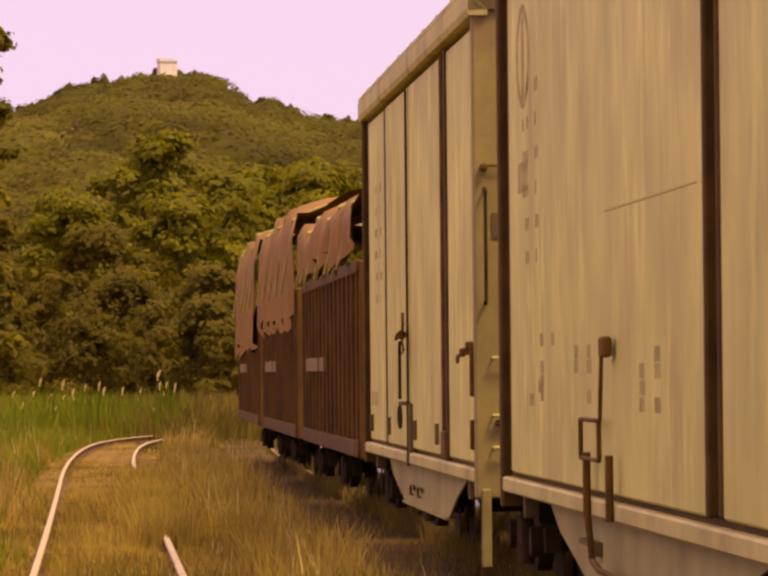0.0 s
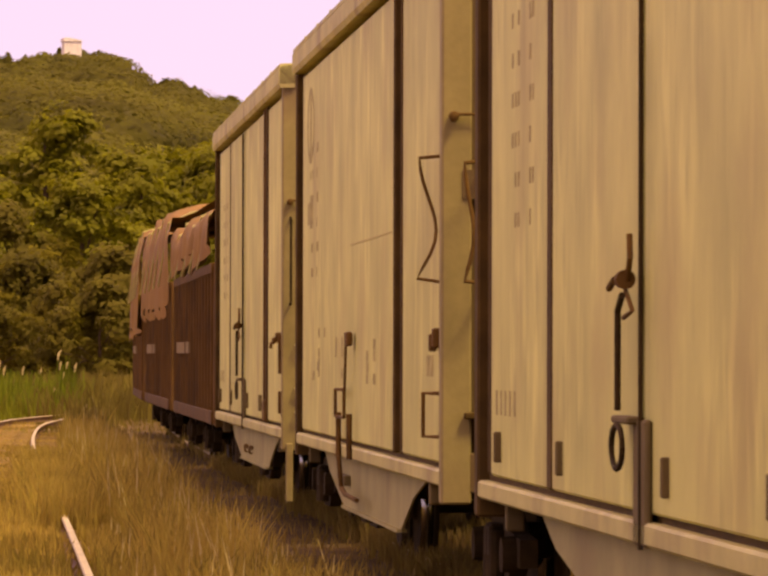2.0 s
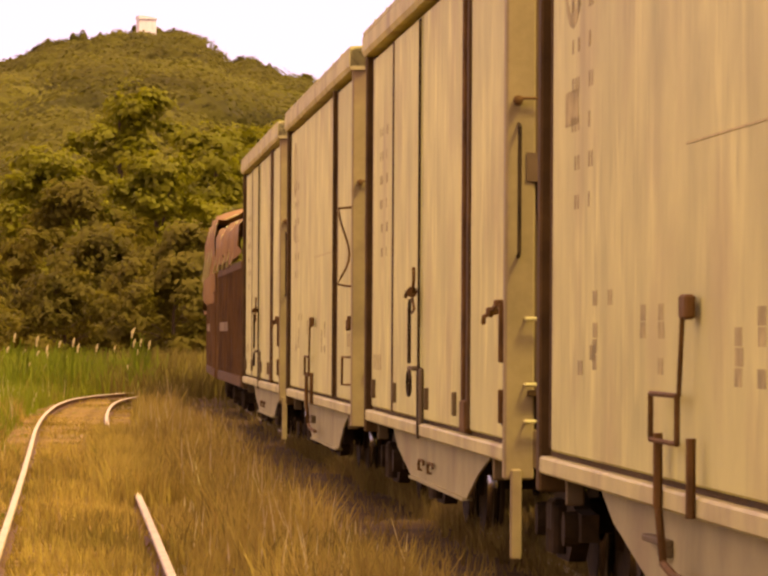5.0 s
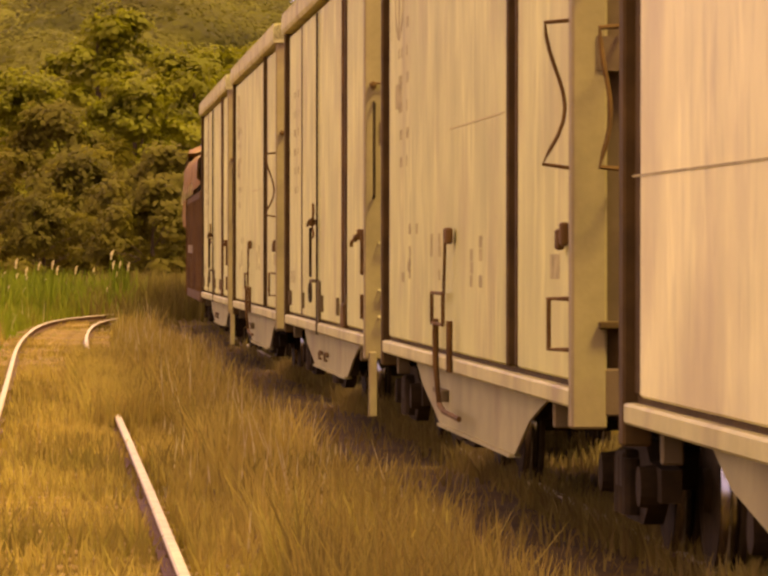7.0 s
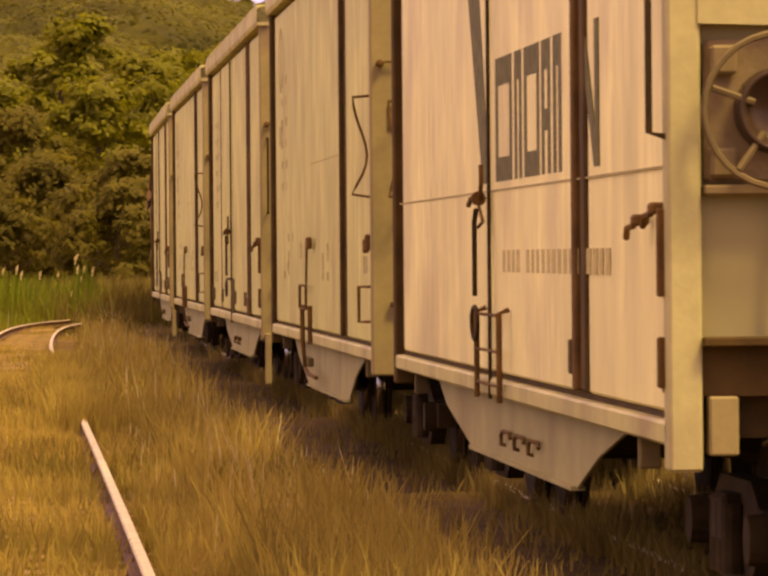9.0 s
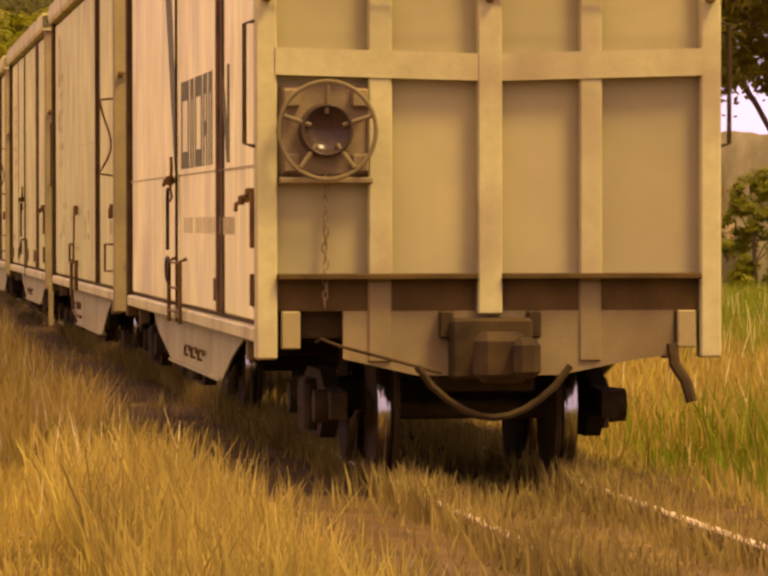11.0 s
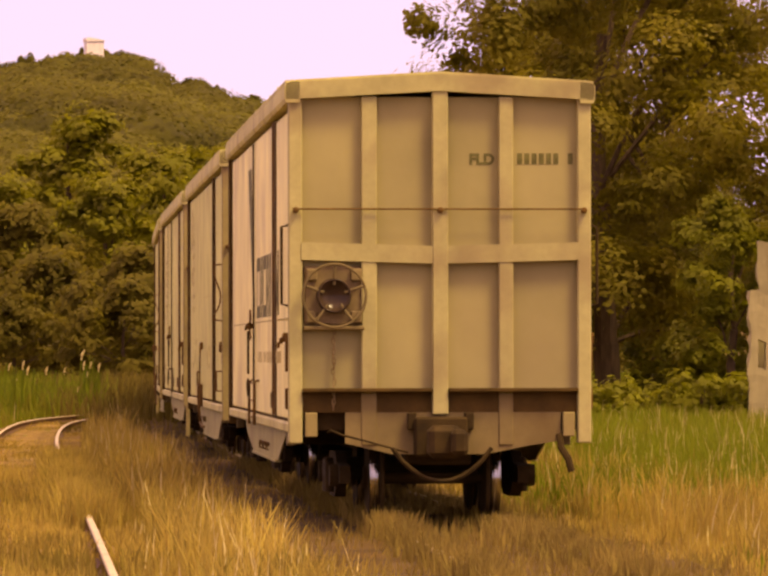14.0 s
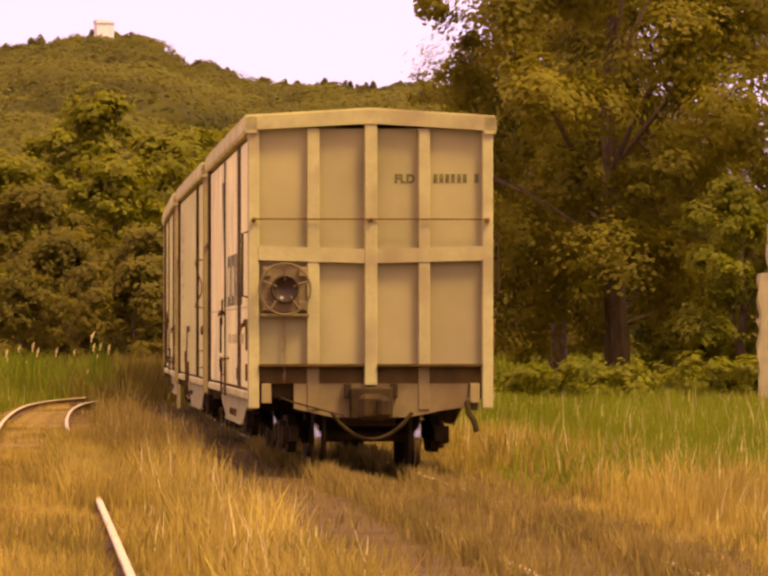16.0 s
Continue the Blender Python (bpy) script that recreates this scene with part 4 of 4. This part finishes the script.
    f = field_noise(Q[:, 0], Q[:, 1], .25, 3)
    h = (.35 + .55 * f) * rng.uniform(.5, 1.1, len(Q))
    fresh = Q[:, 0] + rng.normal(0, .5, len(Q)) < -.0655 * Q[:, 1]
    fresh |= Q[:, 0] > 1.0
    blades("rough_growth", "rough green growth before the wood", "grass", GREEN_GRASS, Q[fresh], h[fresh], .025, .5, 5)
    blades("dull_growth", "rough olive-brown growth before the wood", "grass", SCRUB_GRASS, Q[~fresh], h[~fresh], .025, .5, 15)


def plume_reed(name, label, seed, plumed):
    """A clump of tall grass with arching stems and pale plumes."""
    clump = tagged(new(name), label, "reed grass", group="plumed grass beside the bend")
    rnd = random.Random(seed)
    bm = bmesh.new()
    bp = bmesh.new()
    for k in range(8):
        a, r = rnd.uniform(0, 6.28), rnd.uniform(.1, .6)
        x, y, h = r * math.cos(a), r * math.sin(a), rnd.uniform(.6, 1.35)
        lx, ly = rnd.uniform(.03, .16), rnd.uniform(-.06, .06)
        tube(bm, [(x, y, 0), (x + lx * .2, y + ly * .2, h * .5), (x + lx * .6, y + ly * .6, h * .88)], .012, 4)
        if k in plumed:
            q = [(x + lx * (.6 + .5 * f * f), y + ly, h * (.88 + .24 * f - .06 * f * f)) for f in (0, .35, .7, 1)]
            for c, d, w in zip(q, q[1:], (.018, .03, .016)):
                tube(bp, [c, d], w, 6)
    for k in range(60):
        a, r, h = rnd.uniform(0, 6.28), rnd.uniform(0, .5), rnd.uniform(.4, 1.0)
        c, t = Vector((r * math.cos(a), r * math.sin(a), 0)), Vector((rnd.uniform(-.4, .4), rnd.uniform(-.3, .3), h))
        s = Vector((rnd.uniform(-1, 1), rnd.uniform(-1, 1), 0)).normalized() * .02
        v = [bm.verts.new(p) for p in (c - s, c + s, c + t * .6 + s * .7, c + t * .6 - s * .7)]
        w = bm.verts.new(c + t)
        bm.faces.new(v)
        bm.faces.new((v[3], v[2], w))
    part("stems", bm, GREEN_GRASS, clump)
    part("plumes", bp, PLUME, clump, "pale feathery plumes")
    return clump


def crown_mesh(name, clusters, leaves, leaf, mat, seed):
    """Leaves in uneven, soft-edged sprays. clusters: (x, y, z, radius)."""
    rng = np.random.default_rng(seed)
    C = np.array(clusters)
    # every clump breaks up into a dozen drooping sprays
    d = rng.normal(0, 1, (len(C), 12, 3))
    d /= np.linalg.norm(d, axis=2)[:, :, None]
    mid = (C[:, None, :3] + d * C[:, None, 3:] * rng.uniform(.35, 1.0, (len(C), 12, 1)) * np.array([1, 1, .7])).reshape(-1, 3)
    out = (d + np.array([0, 0, .35])).reshape(-1, 3)
    size = np.repeat(C[:, 3], 12) * rng.uniform(.22, .46, len(mid))
    lean = out * np.array([1, 1, 0]) * rng.uniform(.2, .9, (len(mid), 1)) + np.array([0, 0, -.35])
    w = size ** 2
    idx = rng.choice(len(mid), leaves, p=w / w.sum())
    off = rng.normal(0, .5, (leaves, 3))
    run = rng.normal(0, .55, leaves)[:, None]
    P = mid[idx] + (off * np.array([1, 1, .6]) + lean[idx] * run) * size[idx][:, None]
    nrm = out[idx] * .8 + off * .35 + rng.normal(0, .14, (leaves, 3)) + np.array([0, 0, .3])
    nrm /= np.linalg.norm(nrm, axis=1)[:, None]
    t = np.cross(nrm, rng.normal(0, 1, (leaves, 3)))
    t /= np.linalg.norm(t, axis=1)[:, None]
    b = np.cross(nrm, t)
    s = (leaf * rng.uniform(.6, 1.4, leaves))[:, None]
    V = np.stack([P - t * s, P + b * s * .6 + nrm * s * .12, P + t * s, P - b * s * .6 + nrm * s * .12], 1).reshape(-1, 3)
    k = np.arange(leaves)[:, None] * 4
    return raw(name, V, k + np.array([[0, 1, 2, 3]]), mat)


def tree(label, group, height, radius, base, leaves, leaf, mat, seed, squat=1.0):
    """Tapered trunk with limbs, and a crown in clumps with gaps."""
    rnd = random.Random(seed)
    t = tagged(new("tree"), label, "tree", group=group)
    bm = bmesh.new()
    top = Vector((rnd.uniform(-.4, .4), rnd.uniform(-.4, .4), height * .72))
    r0 = .026 * height
    pts = [Vector((0, 0, -.3))] + [top * (k / 5) + Vector((rnd.uniform(-.12, .12), rnd.uniform(-.12, .12), 0)) for k in range(1, 6)]
    for a, b, ra in zip(pts, pts[1:], (1, .85, .7, .55, .4)):
        tube(bm, [a, b], r0 * ra, 8)
    clusters = []
    n = 26
    for k in range(n):
        z = base + (height - base) * ((k + .5) / n)
        f = (z - base) / (height - base)
        wide = radius * (math.sin(math.pi * min(1, f * .82 + .16)) ** .7) * squat
        a = k * 2.4 + rnd.uniform(-.5, .5)
        rr = wide * rnd.uniform(.45, .95)
        c = (rr * math.cos(a), rr * math.sin(a), z, radius * rnd.uniform(.26, .42))
        clusters.append(c)
        if k % 3 == 0:
            root = pts[min(4, 1 + int(f * 4))]
            tube(bm, [root, (root + Vector(c[:3])) / 2 + Vector((0, 0, .2)), Vector(c[:3])], r0 * .2, 5)
        for _ in range(2):
            clusters.append((c[0] + rnd.uniform(-1, 1) * radius * .3, c[1] + rnd.uniform(-1, 1) * radius * .3, c[2] + rnd.uniform(-.6, .6) * radius * .25, radius * rnd.uniform(.12, .24)))
    part("trunk", bm, BARK, t)
    ob = new("crown", crown_mesh("crown", clusters, leaves, leaf, mat, seed))
    ob.parent = t
    return t


def standing(ob, x, y, turn, size=1.0):
    """Set a thing on the ground."""
    ob.matrix_basis = pose(x, y, float(ground_z(x, y)), 0, 0, turn) @ Matrix.Diagonal((size, size, size, 1))
    return ob


def copy_standing(ob, x, y, turn, size):
    c = copy_thing(ob, Matrix.Identity(4))
    c.matrix_basis = pose(x, y, float(ground_z(x, y)), 0, 0, turn) @ Matrix.Diagonal((size, size, size, 1))
    return c


def build_woods():
    # edge of the wood behind the bend
    g = "trees at the edge of the wood"
    kinds = [tree("sunlit yellow-green broadleaf tree at the wood's edge", g, 9.5, 3.4, 2.6, 13000, .145, LEAF, 21),
             tree("dense olive-green tree at the wood's edge", g, 8.0, 3.6, 1.2, 13000, .145, LEAF_OLIVE, 22),
             tree("tall yellow-green tree with an uneven crown", g, 11.0, 3.0, 3.4, 13000, .145, LEAF, 23),
             tree("low dark bushy tree", g, 5.0, 3.0, .3, 11000, .13, LEAF_OLIVE, 24)]
    spots = []
    rnd = random.Random(3)
    for row, (y, kindset, zoom) in enumerate(((172, (3,), .70), (186, (3,), 1.0), (204, (1, 1, 0), .84), (224, (0, 2, 0), .94), (246, (0, 2), 1.12), (272, (0, 0, 1), 1.2))):
        half = .115 * y
        x = -half - rnd.uniform(0, 3)
        while x < .055 * y:
            spots.append((x + rnd.uniform(-.8, .8), y + rnd.uniform(-5, 5), 1 if y > 200 and x < -.062 * y and rnd.random() < .35 else rnd.choice(kindset), zoom * rnd.uniform(.82, 1.15)))
            x += rnd.uniform(3.4, 5.2)
    used = set()
    for x, y, k, size in spots:
        if k in used:
            copy_standing(kinds[k], x, y, rnd.uniform(0, 360), size)
        else:
            used.add(k)
            standing(kinds[k], x, y, rnd.uniform(0, 360), size)
    # the dark trees beside the ruin
    g = "dark trees beside the ruined wall"
    big = [tree("large dark olive tree with drooping foliage", g, 12.5, 4.9, 1.9, 80000, .075, LEAF_DARK, 31),
           tree("broad dark olive tree", g, 12.5, 4.8, 5.0, 80000, .078, LEAF_DARK, 32),
           tree("shrubby tree with paler leaves", g, 6.0, 2.0, .4, 22000, .07, SHRUB, 33)]
    standing(big[0], 5.5, 112, 20, 1.0)
    standing(big[1], 13.5, 104, 80, 1.0)
    standing(big[2], 7.7, 104, 10, .8)
    copy_standing(big[0], 7.2, 121, 200, .95)
    copy_standing(big[1], 4.6, 128, 140, .80)
    copy_standing(big[1], 15.5, 113, 250, 1.0)
    copy_standing(big[2], 7.2, 116, 70, .75)
    copy_standing(big[2], 11.05, 94.2, 150, .42)
    pole = tree("tall narrow dark tree", "trees at the edge of the wood", 14.0, 1.7, 2.0, 8000, .13, LEAF_DARK, 36)
    standing(pole, -14.9, 150, 0, 1.0)
    # bushes under them
    g = "bushes under the dark trees"
    bush = tagged(new("bush"), "low yellow-green bush in the grass", "bush", group=g)
    cl = [(math.cos(k * 2.4) * .16 * k ** .5, math.sin(k * 2.4) * .16 * k ** .5, .25 + .35 * (k % 3) / 2, .28) for k in range(16)]
    part("twigs", tube(bmesh.new(), [(0, 0, -.1), (.05, 0, .3), (.1, .05, .6)], .03, 5), BARK, bush)
    ob = new("foliage", crown_mesh("foliage", cl, 1800, .06, SHRUB, 41))
    ob.parent = bush
    for k in range(13):
        x, y = 2.4 + k * .95 + rnd.uniform(-.6, .6), 103 + rnd.uniform(-4, 6)
        if k == 0:
            standing(bush, x, y, 0, 1.1)
        else:
            copy_standing(bush, x, y, rnd.uniform(0, 360), rnd.uniform(.5, 1.6))


def build_far_woods():
    """The wooded hill: leafy masses on the slope, with an uneven skyline of treetops."""
    rng = np.random.default_rng(17)
    n, edge = 2300, 520
    y = np.concatenate([330 + 1200 * rng.uniform(0, 1, n) ** 1.05, rng.uniform(1475, 1540, edge)])
    x = np.concatenate([rng.uniform(-.11, .09, n) * y[:n], rng.uniform(-175, 120, edge)])
    spike = rng.uniform(0, 1, edge) < .45
    big = rng.uniform(0, 1, n) ** 2 * (1 - smooth(1250, 1420, y[:n]))
    crown = np.concatenate([4.2 + 4.5 * big, np.where(spike, rng.uniform(1.0, 1.7, edge), rng.uniform(2.8, 5.2, edge))])
    tall = np.concatenate([rng.uniform(5.0, 8.0, n) + 2.5 * big, np.where(spike, rng.uniform(6, 10, edge), rng.uniform(5.5, 9.5, edge))])
    z = ground_z(x, y)
    per = np.clip(200 * (1500 / y) ** .9, 180, 560).astype(int)
    idx = np.repeat(np.arange(len(x)), per)
    N = len(idx)
    d = rng.normal(0, 1, (N, 3))
    d /= np.linalg.norm(d, axis=1)[:, None]
    d[:, 2] = np.abs(d[:, 2]) * 1.15 - .3
    P = np.stack([x[idx], y[idx], z[idx] + tall[idx] * .5], -1) + d * np.stack([crown[idx], crown[idx], tall[idx] * .55], -1) * rng.uniform(.8, 1.05, (N, 1))
    nrm = d * 1.0 + rng.normal(0, .16, (N, 3)) + np.array([0, -.1, .25])
    nrm /= np.linalg.norm(nrm, axis=1)[:, None]
    t = np.cross(nrm, rng.normal(0, 1, (N, 3)))
    t /= np.linalg.norm(t, axis=1)[:, None]
    b = np.cross(nrm, t)
    s = (rng.uniform(.35, .7, N) * (y[idx] / 1100) ** .7)[:, None]
    V = np.stack([P - t * s, P + b * s * .8, P + t * s, P - b * s * .8], 1).reshape(-1, 3)
    k = np.arange(N)[:, None] * 4
    F = k + np.array([[0, 1, 2, 3]])
    # uneven canopy under the loose leaves
    nu, nv = 11, 6
    a, e = np.meshgrid(np.arange(nu) * 2 * np.pi / nu, np.linspace(-.35, 1.45, nv))
    dome = np.stack([np.cos(e) * np.cos(a), np.cos(e) * np.sin(a), np.sin(e)], -1).reshape(-1, 3)
    i, j = np.meshgrid(np.arange(nv - 1), np.arange(nu), indexing="ij")
    quad = np.stack([i * nu + j, i * nu + (j + 1) % nu, (i + 1) * nu + (j + 1) % nu, (i + 1) * nu + j], -1).reshape(-1, 4)
    T = np.arange(len(x))[crown > 2]
    lump = rng.uniform(.5, .74, (len(T), len(dome), 1))
    W = np.stack([x[T], y[T], z[T] + tall[T] * .5], -1)[:, None, :] + dome[None] * np.stack([crown[T], crown[T], tall[T] * .52], -1)[:, None, :] * lump
    G = quad[None] + len(V) + np.arange(len(T))[:, None, None] * len(dome)
    me = raw("far_woods", np.concatenate([V, W.reshape(-1, 3)]), np.concatenate([F, G.reshape(-1, 4)]), WOODS)
    me.polygons.foreach_set("use_smooth", [True] * len(me.polygons))
    ob = new("far_woods", me)
    tagged(ob, "dense olive woods on the far hill", "woods", kind="stuff")
    # pale house on the hilltop
    house = tagged(new("house"), "small pale house among trees on the hilltop", "house")
    part("wall", slab(bmesh.new(), -2.6, 2.6, -3, 3, -6, 3.9), HOUSE, house)
    part("roof", prism(bmesh.new(), [(-2.8, 3.85), (2.8, 3.85), (2.8, 4.2), (-1.6, 5.0), (-2.8, 4.9)], "y", -3.3, 3.3), HOUSE, house)
    house.matrix_basis = pose(-84.6, 1450, float(ground_z(-84.6, 1450)) + 7.0, 0, 0, 12)


def broken_wall(ruin, name, x0, x1, y0, thick, z0, z1, seed, holes=()):
    """One upright piece of the ruin: a grid of stones with a broken top edge and holes through it."""
    rnd = random.Random(seed)
    n = max(4, int((x1 - x0) / .16))
    m = 22
    bm = bmesh.new()
    tops = [z0 + (z1 - z0) * k / n + .06 * math.sin(k * .7 + seed) + rnd.uniform(-.04, .03) for k in range(n + 1)]
    grid = []
    for face in (0, 1):
        layer = []
        for a in range(m + 1):
            row = []
            for k in range(n + 1):
                x = x0 + (x1 - x0) * k / n + (rnd.uniform(-.04, .04) if k in (0, n) else 0)
                row.append(bm.verts.new((x, y0 + face * thick + rnd.uniform(-.007, .007), -.3 + (tops[k] + .3) * a / m)))
            layer.append(row)
        grid.append(layer)
    def solid(k, a):
        x, z = x0 + (x1 - x0) * (k + .5) / n, -.3 + (z1 + .3) * (a + .5) / m
        return 0 <= k < n and 0 <= a < m and not any(abs(x - hx) < hw and abs(z - hz) < hh for hx, hz, hw, hh in holes)
    for a in range(m):
        for k in range(n):
            if not solid(k, a):
                continue
            f, b = grid
            bm.faces.new((f[a][k], f[a][k + 1], f[a + 1][k + 1], f[a + 1][k]))
            bm.faces.new((b[a][k], b[a + 1][k], b[a + 1][k + 1], b[a][k + 1]))
            for dk, da, c0, c1 in ((-1, 0, (a, k), (a + 1, k)), (1, 0, (a + 1, k + 1), (a, k + 1)), (0, -1, (a, k + 1), (a, k)), (0, 1, (a + 1, k), (a + 1, k + 1))):
                if not solid(k + dk, a + da):
                    bm.faces.new((f[c0[0]][c0[1]], f[c1[0]][c1[1]], b[c1[0]][c1[1]], b[c0[0]][c0[1]]))
    bmesh.ops.recalc_face_normals(bm, faces=bm.faces[:])
    part(name, bm, PLASTER, ruin)


def build_ruin():
    """A ruined plastered house in the grass: front wall, taller gable rest behind, pillar and side wall."""
    ruin = tagged(new("ruined_wall"), "ruined stained plaster walls with broken tops, in grass beneath trees", "ruin")
    broken_wall(ruin, "front_wall", 0, 1.65, 0, .28, 2.72, 2.62, 8, ((.2, 1.4, .07, .26), (1.25, .9, .09, .3)))
    broken_wall(ruin, "rear_wall", .28, 1.55, .75, .28, 3.75, 3.85, 9)
    broken_wall(ruin, "low_wall", 1.67, 2.5, .05, .28, 2.75, 2.2, 10, ((2.3, .7, .08, .22),))
    broken_wall(ruin, "pillar", 2.5, 2.84, -.12, .42, 3.22, 3.2, 11)
    broken_wall(ruin, "side_wall", 2.86, 5.6, .02, .28, 3.24, 3.3, 12, ((3.3, 1.2, .09, .3),))
    ruin.matrix_basis = pose(7.43, 95, float(ground_z(7.43, 95)) + .08, 0, 0, 3)


build_track("train_track", TRAIN_LINE, "metre-gauge track overgrown with grass", -40, 230, BED_DROP)
build_track("siding_track", SIDING_LINE, "overgrown metre-gauge siding with worn rails", 14, 117)
build_ruin()
build_woods()
build_far_woods()
build_grass()
reeds = [plume_reed("plume_grass", "tall green grass with pale arching plumes", 5, (0, 3)),
         plume_reed("plume_grass", "tall green grass with a single pale plume", 6, (2,)),
         plume_reed("plume_grass", "tall green grass with three pale plumes", 9, (1, 4, 6))]
rnd = random.Random(12)
for k in range(21):
    y = 119 + rnd.uniform(-6, 9)
    x = -10.9 + k * .21 + rnd.uniform(-.5, .5)
    if k < 3:
        standing(reeds[k], x, y, rnd.uniform(-15, 15), rnd.uniform(.8, 1.1))
    else:
        copy_standing(reeds[rnd.choice((0, 1, 1, 2))], x, y, rnd.uniform(-20, 20), rnd.uniform(.65, 1.2))


# ---- what moves ----
SPEED, PITCH, PIVOT = 5.099, 14.728, 4.72


def motions():
    for i, (wagon, axles) in enumerate(TRAIN):
        rows = []
        for k in range(0, 33):
            t = k * .5
            mid = -28.19 + SPEED * t + .00165 * t * t + i * PITCH + 6.5
            a, b = on_line(TRAIN_LINE, mid - PIVOT), on_line(TRAIN_LINE, mid + PIVOT)
            c, d = (a + b) / 2, b - a
            rows.append((t, pose(c.x, c.y, 0, 0, 0, math.degrees(math.atan2(d.y, d.x)) - 90)))
        walk(wagon, rows)
        for n, axle in enumerate(axles):
            y = axle.location.y
            walk(axle, [(k * .1, pose(0, y, .39, -math.degrees(SPEED * k * .1 / .4) - 40 * n)) for k in range(161)])


motions()
